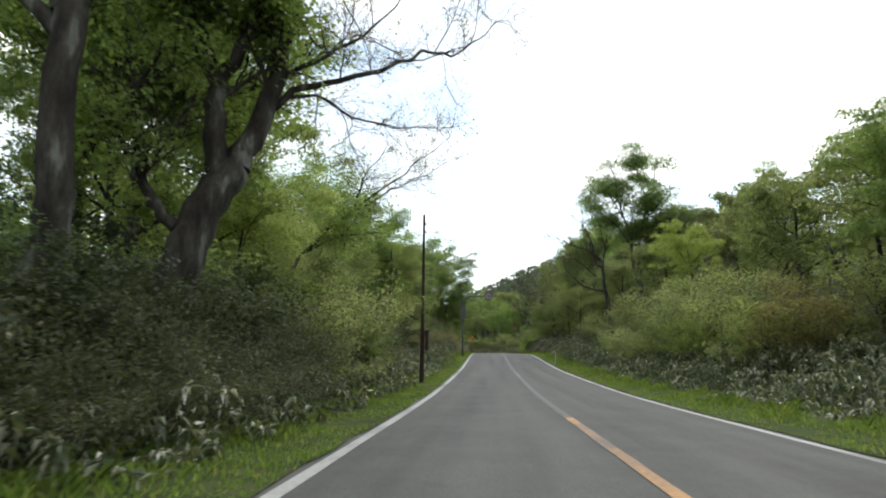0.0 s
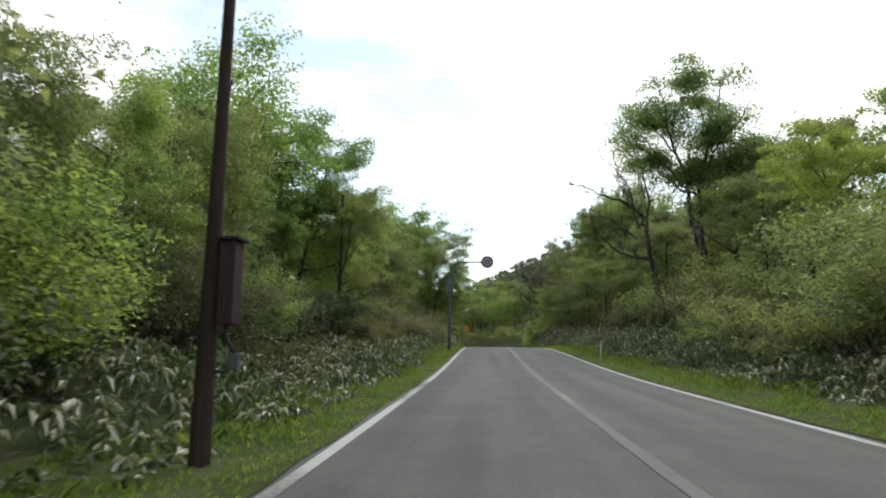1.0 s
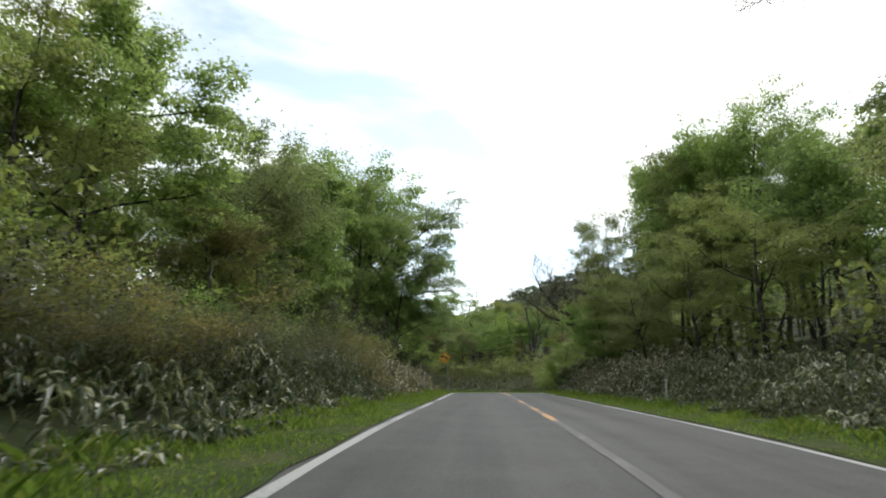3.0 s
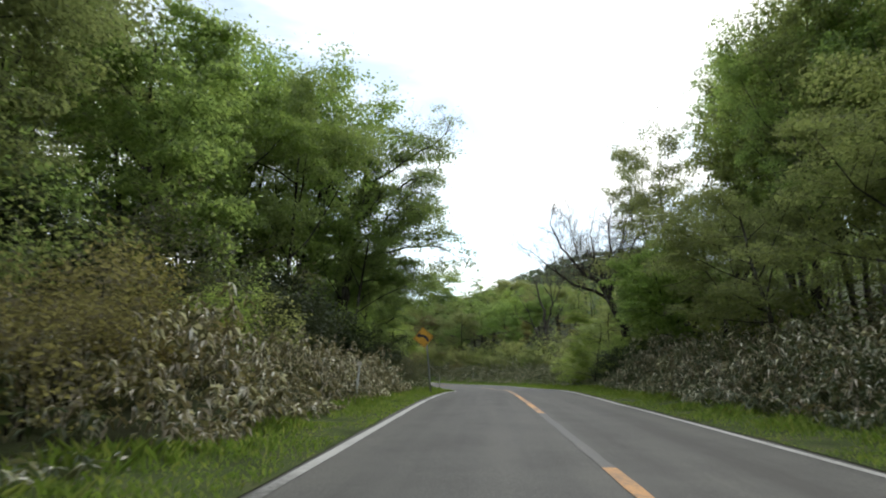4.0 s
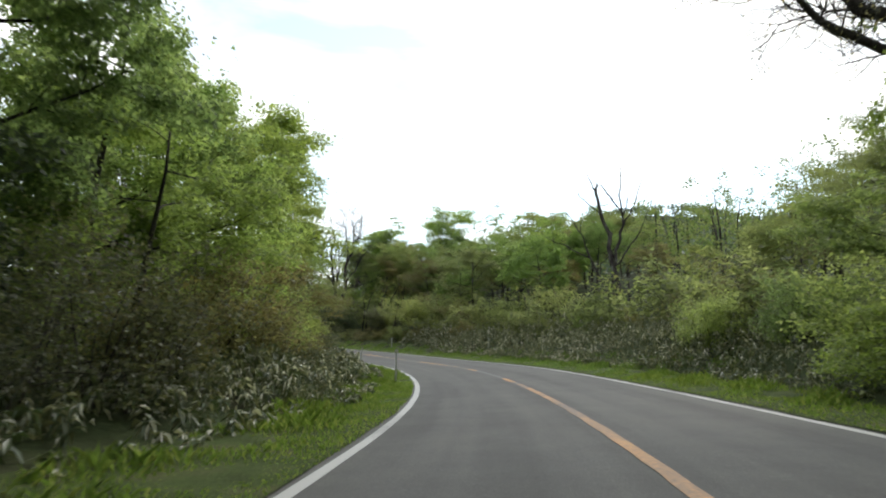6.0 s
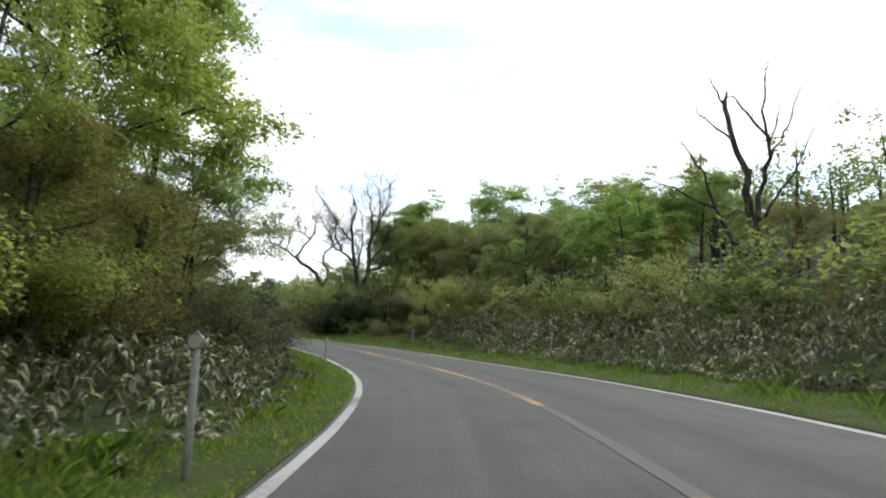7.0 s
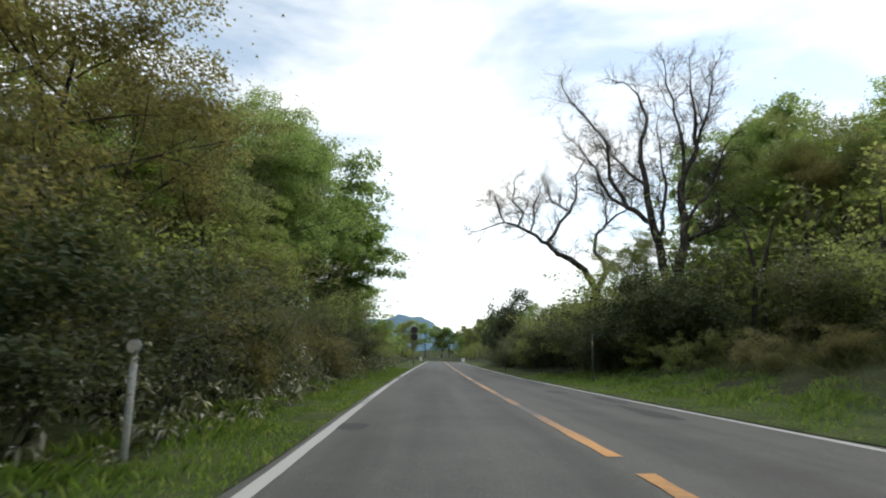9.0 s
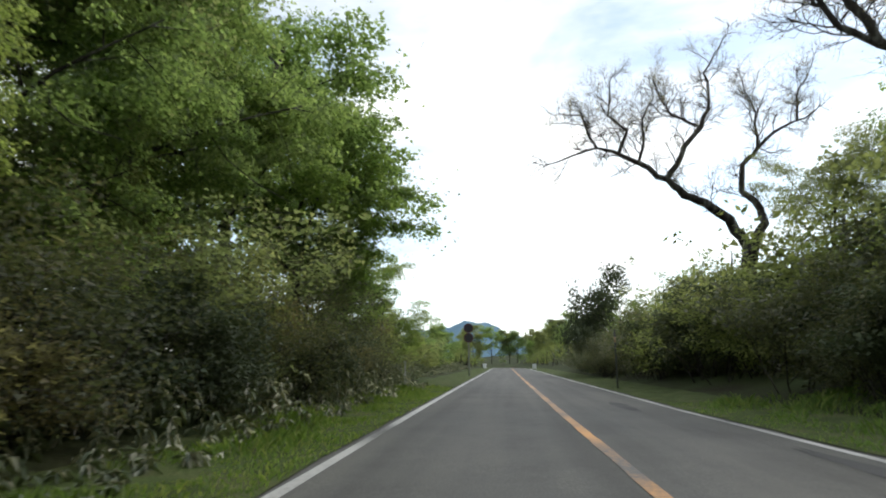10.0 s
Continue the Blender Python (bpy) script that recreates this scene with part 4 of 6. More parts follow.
wood_row(156, 178, 2.2, 6.8, 9.4, 0.9, 1.6, ["shrub3", "shrub2"])
wood_row(156, 178, 2.4, 10.5, 14.0, 3.0, 4.2, ["under2", "shrub2", "under3"])
wood_row(174, 198, 1.7, 5.6, 8.2, 2.4, 3.8, ["brush", "shade_shrub", "under3", "shrub2"])
wood_row(198, 226, 1.3, 5.0, 7.0, 2.2, 3.0, ["under3", "brush"])
wood_row(198, 240, 2.2, 6.6, 9.0, 1.5, 2.4, ["brush", "shrub3", "shrub2"])
wood_row(150, 208, 3.6, 21, 29, 8.5, 11, ["broad2", "broad3", "near4", "broad"])
wood_row(176, 200, 2.6, 9.2, 12.0, 3.8, 4.8, ["under2", "shrub2", "under3"])
wood_behind("undergrowth", 93, [(-6, 30, -10.0, -14, 2.6, 3.6), (28, 64, -11.0, -24, 3.0, 7.0), (-14, 64, -16, -40, 3.8, 5.0), (40, 86, -10.0, -17, 2.7, 5.0), (86, 112, -13.0, -18, 2.7, 5.0), (112, 150, -9.5, -14, 2.6, 3.6), (150, 190, -9.5, -15, 2.6, 5.2), (240, 330, -6.6, -9.0, 3.4, 2.6)], "dense green undergrowth between the trunks", 0.26)
wood_behind("undergrowth", 94, [(6, 50, 12.0, 30, 3.4, 5.0), (50, 104, 9.0, 13, 2.4, 3.4), (104, 172, 12.0, 20, 3.0, 4.2), (172, 200, 10.0, 26, 3.2, 6.5), (200, 236, 11.0, 26, 3.2, 4.0), (240, 400, 6.4, 9.6, 3.4, 4.0)], "dense green undergrowth on the hillside", 0.28)


# ---- sasa bamboo grass, grass ----
def thicket(name, seed, sections, label, mat=M_SASA):
    """Low bamboo grass: stems whose tops carry fans of long drooping leaves. Sections: s0, s1, distance range, height."""
    rng = np.random.default_rng(seed)
    P, Hh = [], []
    for s0, s1, d0, d1, h, dens in sections:
        n = int((s1 - s0) * abs(d1 - d0) * dens)
        s, d = s0 + (s1 - s0) * rng.random(n), d0 + (d1 - d0) * rng.random(n) ** 1.2
        for a, b in zip(s, d):
            P.append(on_road(a, b)[:2])
        edge = np.clip(np.abs(d - d0) / 1.1, 0.30, 1)
        Hh.append(h * edge * (0.72 + 0.4 * rng.random(n)) * (0.74 + 0.26 * np.sin(s * 0.55 + d) * np.sin(s * 0.21 + 1) + 0.34 * np.sin(s * 1.5 + 1.6 * d) * np.sin(d * 1.7 + s * 0.5) + 0.16 * np.sin(s * 3.1 - d * 2.3)))
    P, Hh = np.array(P), np.concatenate(Hh)
    base = np.column_stack([P, ground_z(P[:, 0], P[:, 1])])
    per = 12
    n = len(P) * per
    top = np.repeat(base, per, 0)
    hh = np.repeat(Hh, per)
    lean = np.repeat(rng.normal(0, 0.16, (len(P), 2)), per, 0)
    level = np.where(rng.random(n) < 0.65, 0.9 + 0.1 * rng.random(n), 0.25 + 0.65 * rng.random(n))
    az = rng.random(n) * 2 * np.pi
    top[:, 2] += hh * level
    top[:, :2] += lean * (hh * level)[:, None]
    tilt = rng.normal(0.05, 0.38, n)
    a = np.column_stack([np.cos(az) * np.cos(tilt), np.sin(az) * np.cos(tilt), np.sin(tilt)])
    b = np.cross(a, np.column_stack([rng.normal(0, 0.3, n), rng.normal(0, 0.3, n), np.ones(n)]))
    b /= np.linalg.norm(b, axis=1)[:, None]
    ln = (0.09 + 0.12 * rng.random(n))[:, None]
    w = ln * (0.23 + 0.08 * rng.random(n)[:, None])
    down = np.column_stack([np.zeros(n), np.zeros(n), np.ones(n)])
    fall = (0.25 + 0.75 * rng.random(n))[:, None]
    v = np.stack([top, top + a * ln * 0.48 + b * w * 0.5 - down * ln * fall * 0.12, top + a * ln * (1 - 0.25 * fall) - down * ln * fall, top + a * ln * 0.48 - b * w * 0.5 - down * ln * fall * 0.12], 1).reshape(-1, 3)
    return tagged(new(name, quads_mesh(name, v, mat)), label, "bamboo grass", kind="stuff")


thicket("sasa_thicket", 101, [(-4, 8, -3.4, -8.6, 0.95, 16), (8, 24, -3.8, -8.6, 1.0, 13), (24, 46, -3.6, -9.4, 0.72, 18), (46, 62, -4.1, -9.4, 0.70, 15), (60, 72, -4.2, -8.0, 1.15, 14), (92, 100, -4.4, -8.4, 1.0, 16), (100, 112, -4.4, -7.6, 0.8, 12)], "dense dwarf bamboo with pale-edged drooping leaves along the verge")
thicket("sasa_thicket", 105, [(72, 92, -4.1, -9.0, 1.5, 24)], "dense dwarf bamboo with dry tan and pale-edged leaves along the verge", M_SASA_DRY)
thicket("sasa_thicket", 102, [(110, 134, -4.0, -8.6, 0.80, 16), (134, 152, -4.3, -8.0, 0.85, 13), (152, 190, -4.0, -8.4, 0.95, 14), (190, 250, -5.6, -8, 0.7, 6)], "dwarf bamboo with pale leaves on the inside of the bend")
thicket("sasa_thicket", 103, [(8, 46, 4.4, 9.0, 0.85, 15), (46, 60, 4.4, 9.0, 0.75, 13), (60, 72, 4.5, 9.0, 1.05, 15), (98, 118, 5.0, 8.0, 0.8, 10)], "dense dwarf bamboo with pale-edged leaves on the roadside bank")
thicket("sasa_thicket", 107, [(76, 98, 4.6, 9.6, 1.85, 9)], "tall half-dry dwarf bamboo with tan leaves on the roadside bank", M_SASA_DRY)
thicket("sasa_thicket", 106, [(72, 80, 4.5, 9.0, 1.3, 16), (79, 98, 4.5, 10.0, 1.85, 11)], "tall dwarf bamboo with pale-edged leaves on the roadside bank")
thicket("sasa_thicket", 104, [(118, 150, 5.2, 11.0, 1.3, 14), (150, 157, 6.8, 11.5, 1.8, 15)], "dwarf bamboo thicket on the bank outside the bend")


def blades(name, seed, s0, s1, d0, d1, dens, h, label, mat=M_GRASS):
    rng = np.random.default_rng(seed)
    n = int((s1 - s0) * abs(d1 - d0) * dens)
    s, d = s0 + (s1 - s0) * rng.random(n), d0 + (d1 - d0) * rng.random(n)
    p = np.array([on_road(a, b, 0.02) for a, b in zip(s, d)])
    p[:, 2] = np.maximum(p[:, 2], ground_z(p[:, 0], p[:, 1]))
    far = np.clip(np.abs(d - d0) / 1.2, 0.30, 1)
    az = rng.random(n) * 2 * np.pi
    lean = rng.normal(0, 0.4, (n, 2))
    hh = h * (0.4 + 0.9 * rng.random(n)) * far * (0.75 + 0.45 * np.sin(s * 0.9 + d * 2) * np.sin(s * 0.23 + d) + 0.35 * np.sin(s * 2.3 - d * 3))
    w = 0.006 + 0.009 * rng.random(n)
    side = np.column_stack([np.cos(az), np.sin(az), np.zeros(n)]) * w[:, None]
    mid = p + np.column_stack([lean * hh[:, None] * 0.35, hh * 0.6])
    tip = p + np.column_stack([lean * hh[:, None], hh])
    v = np.stack([p, mid + side, tip, mid - side], 1).reshape(-1, 3)
    return tagged(new(name, quads_mesh(name, v, mat)), label, "grass", kind="stuff")


blades("grass", 111, 2, 120, EDGE_L - 0.11, EDGE_L - 2.0, 300, 0.18, "fresh green grass on the verge")
blades("grass", 112, 112, 190, EDGE_L - 0.11, EDGE_L - 1.9, 330, 0.18, "bright green grass on the inside of the bend")
blades("grass", 113, 6, 120, EDGE_R + 0.11, EDGE_R + 2.4, 200, 0.19, "fresh green grass on the verge")
blades("grass", 114, 118, 182, EDGE_R + 0.11, EDGE_R + 4.6, 110, 0.19, "fresh green grass along the outside of the bend")
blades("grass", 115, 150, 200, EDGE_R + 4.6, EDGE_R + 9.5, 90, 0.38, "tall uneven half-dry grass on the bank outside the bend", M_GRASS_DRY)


# ---- road furniture ----
def lathe(profile, sides=12):
    """Vertices and faces of a turned shape from (radius, height) pairs."""
    verts, faces = [], []
    for r, z in profile:
        for k in range(sides):
            t = 2 * math.pi * k / sides
            verts.append((r * math.cos(t), r * math.sin(t), z))
    for i in range(len(profile) - 1):
        for k in range(sides):
            a = i * sides
            faces.append((a + k, a + (k + 1) % sides, a + sides + (k + 1) % sides, a + sides + k))
    faces.append(tuple(range(sides))[::-1])
    faces.append(tuple((len(profile) - 1) * sides + k for k in range(sides)))
    return verts, faces


def box_mesh(name, sx, sy, sz, mat, bevel=0.01, at=(0, 0, 0)):
    bm = bmesh.new()
    bmesh.ops.create_cube(bm, size=1, matrix=Matrix.Translation(at) @ Matrix.Diagonal((sx, sy, sz, 1)))
    bmesh.ops.bevel(bm, geom=bm.edges[:], offset=bevel, segments=2, affect="EDGES")
    me = bpy.data.meshes.new(name)
    bm.to_mesh(me)
    bm.free()
    me.materials.append(mat)
    return me


def plate_mesh(name, outline, thick, mat, y=0.0):
    """A flat plate in the x-z plane, thick along y."""
    n = len(outline)
    verts = [(x, y, z) for x, z in outline] + [(x, y + thick, z) for x, z in outline]
    faces = [tuple(range(n)), tuple(range(2 * n - 1, n - 1, -1))] + [(k, k + n, (k + 1) % n + n, (k + 1) % n) for k in range(n)]
    return mesh_of(name, verts, faces, mat)


def ring_outline(r, n=28, at=(0, 0)):
    return [(at[0] + r * math.cos(2 * math.pi * k / n), at[1] + r * math.sin(2 * math.pi * k / n)) for k in range(n)]


def wooden_pole():
    pole = tagged(new("utility_pole"), "dark creosoted wooden pole with a maroon meter box beside the road", "utility pole")
    x, y = -2.36, 21.5
    pole.location = (x, y, stand_z(x, y) - 0.05)
    v, f = lathe([(0.090, -0.4), (0.086, 0.2), (0.071, 1.5), (0.056, 3.0), (0.045, 6.12), (0.036, 6.19)], 12)
    part("shaft", mesh_of("shaft", v, f, M_POLE_WOOD, True), pole)
    box = part("meter_box", box_mesh("meter_box", 0.13, 0.20, 0.70, M_BOX, 0.012, (0.165, 0, 1.55)), pole, "narrow maroon metal box")
    part("box_roof", box_mesh("box_roof", 0.19, 0.26, 0.025, M_DARK, 0.006, (0.170, 0, 1.915)), box)
    for z in (1.76, 1.35):
        part("bracket", box_mesh("bracket", 0.10, 0.05, 0.04, M_DARK, 0.006, (0.082, 0, z)), box)
    verts, faces = [], []
    tube(verts, faces, [(0.15, 0, 1.21), (0.15, 0, 1.14), (0.17, 0, 1.07), (0.21, 0, 1.02), (0.23, 0, 0.97)], [0.018] * 5, 6)
    part("cable", mesh_of("cable", [tuple(q) for q in verts], faces, M_DARK, True), pole, "black cable out of the box")
    part("switch", box_mesh("switch", 0.10, 0.09, 0.14, M_BOX_GREY, 0.015, (0.23, 0, 0.90)), pole, "small grey junction box")
    verts, faces = [], []
    tube(verts, faces, [(0.07, 0, 0.82), (0.16, 0, 0.81), (0.21, 0, 0.86)], [0.014] * 3, 6)
    part("arm", mesh_of("arm", [tuple(q) for q in verts], faces, M_DARK, True), pole)
    for z in (5.82, 5.52):
        part("insulator", box_mesh("insulator", 0.07, 0.06, 0.06, M_DARK, 0.01, (0.072, 0, z)), pole)


def service_pole():
    x, y = -8.15, 50.0
    pole = tagged(new("utility_pole"), "tall dark utility pole with a crossarm standing among the trees", "utility pole")
    pole.location = (x, y, gz(x, y) - 0.05)
    part("shaft", mesh_of("shaft", *lathe([(0.105, -0.4), (0.095, 3.0), (0.07, 8.2), (0.06, 8.25)], 12), M_POLE_WOOD, True), pole)
    z, w = 7.3, 1.3
    arm = part("crossarm", box_mesh("crossarm", w, 0.09, 0.09, M_POLE_WOOD, 0.01, (0, -0.11, z)), pole)
    pin, ring = lathe([(0.03, 0), (0.045, 0.05), (0.03, 0.12)], 8)
    for k in (-0.42, -0.15, 0.15, 0.42):
        part("insulator", mesh_of("insulator", [(a + k * w, b - 0.11, c + z + 0.04) for a, b, c in pin], ring, M_BOX_GREY, True), arm)
    tank = part("transformer", mesh_of("transformer", [(a + 0.30, b, c + 5.9) for a, b, c in lathe([(0.20, 0), (0.22, 0.05), (0.22, 0.72), (0.18, 0.78)], 14)[0]], lathe([(0.20, 0), (0.22, 0.05), (0.22, 0.72), (0.18, 0.78)], 14)[1], M_BOX_GREY, True), pole, "grey cylindrical transformer")
    part("bracket", box_mesh("bracket", 0.16, 0.10, 0.06, M_DARK, 0.01, (0.13, 0, 6.3)), tank)


def overhead_sign():
    sign = tagged(new("overhead_sign"), "dark-rimmed round traffic sign on a curved arm over the lane", "road sign")
    x, y = -2.15, 51.5
    z0 = stand_z(x, y)
    sign.location = (x, y, z0 - 0.05)
    verts, faces = [], []
    top = 5.92 - z0
    pts = [(0, 0, -0.4), (0, 0, 1.5), (0, 0, 3.5), (0, 0, top - 0.75)]
    pts += [(0.75 - 0.75 * math.cos(a), 0, top - 0.75 + 0.75 * math.sin(a)) for a in np.linspace(0.25, math.pi / 2, 7)]
    pts += [(1.2, 0, top), (1.86, 0, top)]
    tube(verts, faces, pts, [0.062] * 4 + [0.055] * 7 + [0.042] * 2, 10)
    part("pole", mesh_of("pole", [tuple(q) for q in verts], faces, M_BOX_GREY, True), sign)
    disc = part("sign_face", plate_mesh("sign_face", ring_outline(0.36, 32, (2.17, top)), 0.03, M_SIGN_RIM, -0.06), sign, "round sign with dark red rim")
    part("sign_field", plate_mesh("sign_field", ring_outline(0.275, 32, (2.17, top)), 0.004, M_SIGN_GREY, -0.066), disc, "sign field with its shade painted in as grey")
    for k, dx in enumerate((-0.12, -0.02, 0.08, 0.15)):
        hgt = 0.30 if k < 3 else 0.22
        part("bar", plate_mesh("bar", [(2.15 + dx, top - hgt / 2), (2.15 + dx + 0.045, top - hgt / 2), (2.15 + dx + 0.045, top + hgt / 2), (2.15 + dx, top + hgt / 2)], 0.003, M_DARK, -0.070), disc)
    box = part("control_box", box_mesh("control_box", 0.42, 0.26, 1.12, M_BOX_GREY, 0.015, (0.02, -0.19, 3.72)), sign, "grey steel cabinet on the pole")
    part("box_lid", box_mesh("box_lid", 0.46, 0.30, 0.03, M_BOX_GREY, 0.008, (0.02, -0.19, 4.295)), box)
    part("door", box_mesh("door", 0.37, 0.012, 1.02, M_BOX_GREY, 0.004, (0.02, -0.327, 3.72)), box)
    part("sleeve", mesh_of("sleeve", *lathe([(0.10, -0.4), (0.09, 1.2), (0.08, 3.12), (0.064, 3.16)], 12), M_BOX_GREY, True), sign, "thicker lower tube of the pole")


def curve_sign():
    sign = tagged(new("curve_sign"), "yellow diamond warning sign with black left-curve arrow on grey post", "road sign")
    x, y = -2.22, 94.1
    sign.location = (x, y, stand_z(x, y) - 0.05)
    sign.rotation_euler = (0, radians(-6.0), radians(4))
    v, f = lathe([(0.042, -0.4), (0.042, 2.70), (0.036, 2.73)], 12)
    part("post", mesh_of("post", v, f, M_STEEL, True), sign)
    cx, cz, r = -0.12, 2.52, 0.48
    face = part("sign_plate", plate_mesh("sign_plate", [(cx, cz - r), (cx + r, cz), (cx, cz + r), (cx - r, cz)], 0.012, M_SIGN_YELLOW, -0.062), sign, "yellow diamond plate")
    for k in range(4):
        a, b = (math.pi / 2) * k, (math.pi / 2) * (k + 1)
        o, i = 0.445, 0.418
        part("border", plate_mesh("border", [(cx + o * math.cos(a), cz + o * math.sin(a)), (cx + o * math.cos(b), cz + o * math.sin(b)), (cx + i * math.cos(b), cz + i * math.sin(b)), (cx + i * math.cos(a), cz + i * math.sin(a))], 0.003, M_SIGN_BLACK, -0.066), face)
    arc = [(cx - 0.12 + 0.35 * math.cos(t), cz - 0.18 + 0.33 * math.sin(t)) for t in np.linspace(-0.02, 1.70, 9)]
    arc_in = [(cx - 0.12 + 0.24 * math.cos(t), cz - 0.18 + 0.22 * math.sin(t)) for t in np.linspace(1.70, -0.02, 9)]
    part("arrow_shaft", plate_mesh("arrow_shaft", arc + arc_in, 0.003, M_SIGN_BLACK, -0.067), face)
    part("arrow_head", plate_mesh("arrow_head", [(cx - 0.13, cz + 0.22), (cx - 0.13, cz - 0.03), (cx - 0.33, cz + 0.10)], 0.003, M_SIGN_BLACK, -0.067), face)
    for z in (cz - 0.18, cz + 0.16):
        part("clamp", box_mesh("clamp", 0.12, 0.045, 0.035, M_STEEL, 0.005, (0, -0.03, min(z, 2.66))), sign)


def delineator(x, y, height, reflector, lean=0.0, label="slim white delineator post with a round reflector on the verge"):
    post = tagged(new("delineator_post"), label, "marker post", group="delineator posts")
    post.location = (x, y, stand_z(x, y) - 0.03)
    s, _ = road_place([x], [y])
    post.rotation_euler = (0, lean, float(np.interp(s[0], S, HEAD)))
    v, f = lathe([(0.032, -0.3), (0.032, height - 0.16), (0.024, height - 0.13), (0.024, height)], 10)
    part("shaft", mesh_of("shaft", v, f, M_POST, True), post)
    holder = part("reflector_holder", plate_mesh("reflector_holder", ring_outline(0.060, 14, (0, height)), 0.03, M_STEEL, -0.04), post)
    part("reflector", plate_mesh("reflector", ring_outline(0.050, 14, (0, height)), 0.006, reflector, -0.047), holder, "round reflector lens")


wooden_pole()
service_pole()
overhead_sign()
curve_sign()
for x, y, h, mat, lean in [(4.45, 41.6, 0.85, M_ORANGE, 0.06), (6.19, 70.9, 0.85, M_POST, 0.0), (-2.85, 80.5, 1.0, M_REFLECT, 0.06),
                           (-8.26, 134.2, 1.02, M_REFLECT, 0.02), (-3.65, 119.5, 1.05, M_REFLECT, 0.0), (-1.2, 144.0, 0.95, M_POST, 0.0), (-10.6, 156.4, 0.95, M_POST, 0.0),
                           (-17.7, 148.9, 1.0, M_REFLECT, 0.0), (-39.4, 176.0, 1.0, M_POST, 0.0)]:
    delineator(x, y, h, mat, lean)


# ---- trees with a shape of their own ----
TWIG = dict(BARE, levels=3, kids=(5, 8, 7), jit=(0.1, 0.24, 0.28, 0.3, 0.3), ratio=(0.55, 0.55, 0.5), ang=(45, 46, 46), thin=0.62, taper=0.45, segs=(7, 6, 5, 3, 2))
TWIG["from"] = (0.15, 0.2, 0.25)


def limb_tree(limbs, seed, bark, label, twig_len, leaf=None, count=0, size=0.14, spread=(0.4, 0.4, 0.25), twigs=7, twig_from=0.3, twig_spec=TWIG, twig_r=0.03, twig_top=0.06, buds=0):
    """A tree whose main limbs follow given lines; twigs and leaves grow from them. Limbs: (points, first radius, last radius, bears twigs)."""
    rng = np.random.default_rng(seed)
    base = Vector(limbs[0][0][0])
    tree = tagged(new("tree"), label, "tree")
    tree.location = base
    tips, bare_tips = [], []
    for pts, r0, r1, bears in limbs:
        branches = []
        pts = [Vector(p) - base for p in pts]
        fine = [pts[0]]
        for a, b in zip(pts, pts[1:]):
            for k in (1, 2, 3):
                fine.append(a.lerp(b, k / 3) + Vector(rng.normal(0, 0.03, 3)) * (b - a).length)
        n = len(fine)
        radii = [r0 + (r1 - r0) * i / (n - 1) for i in range(n)]
        branches.append((fine, radii, 0))
        ends = tips if bears == 1 else bare_tips
        for k in range(twigs if bears else 0):
            f = twig_from + (1 - twig_from) * (k + rng.random()) / twigs
            i = min(int(f * (n - 1)), n - 2)
            d = (fine[i + 1] - fine[i]).normalized()
            side = d.orthogonal().normalized()
            side.rotate(Matrix.Rotation(rng.random() * 6.28, 3, d))
            kd = d * 0.6 + side * 0.8 + Vector((0, 0, 0.35))
            grow(rng, fine[i], kd, twig_len * (0.5 + 0.8 * rng.random()), max(min(radii[i] * 0.45, twig_top), twig_r), 1, twig_spec, branches, ends)
        if bears:
            grow(rng, fine[-1], (fine[-1] - fine[-2]).normalized(), twig_len, max(r1, twig_r), 1, twig_spec, branches, ends)
        kind = "limb" if bears else "trunk"
        part(kind, wood_mesh(kind, branches, bark, (10, 5, 4, 3, 3)), tree)
    if count:
        part("crown", pad_mesh("crown", rng, tips, count, spread[0] * 1.3, size, leaf, keep=0.5), tree)
    if buds:
        part("bud_spray", leaf_mesh("bud_spray", rng, bare_tips, buds, (0.06, 0.06, 0.05), 0.05, M_LEAF_PINK), tree, "spray of tiny reddish opening buds")
    return tree


def on_ground(x, y):
    return (x, y, gz(x, y) - 0.3)


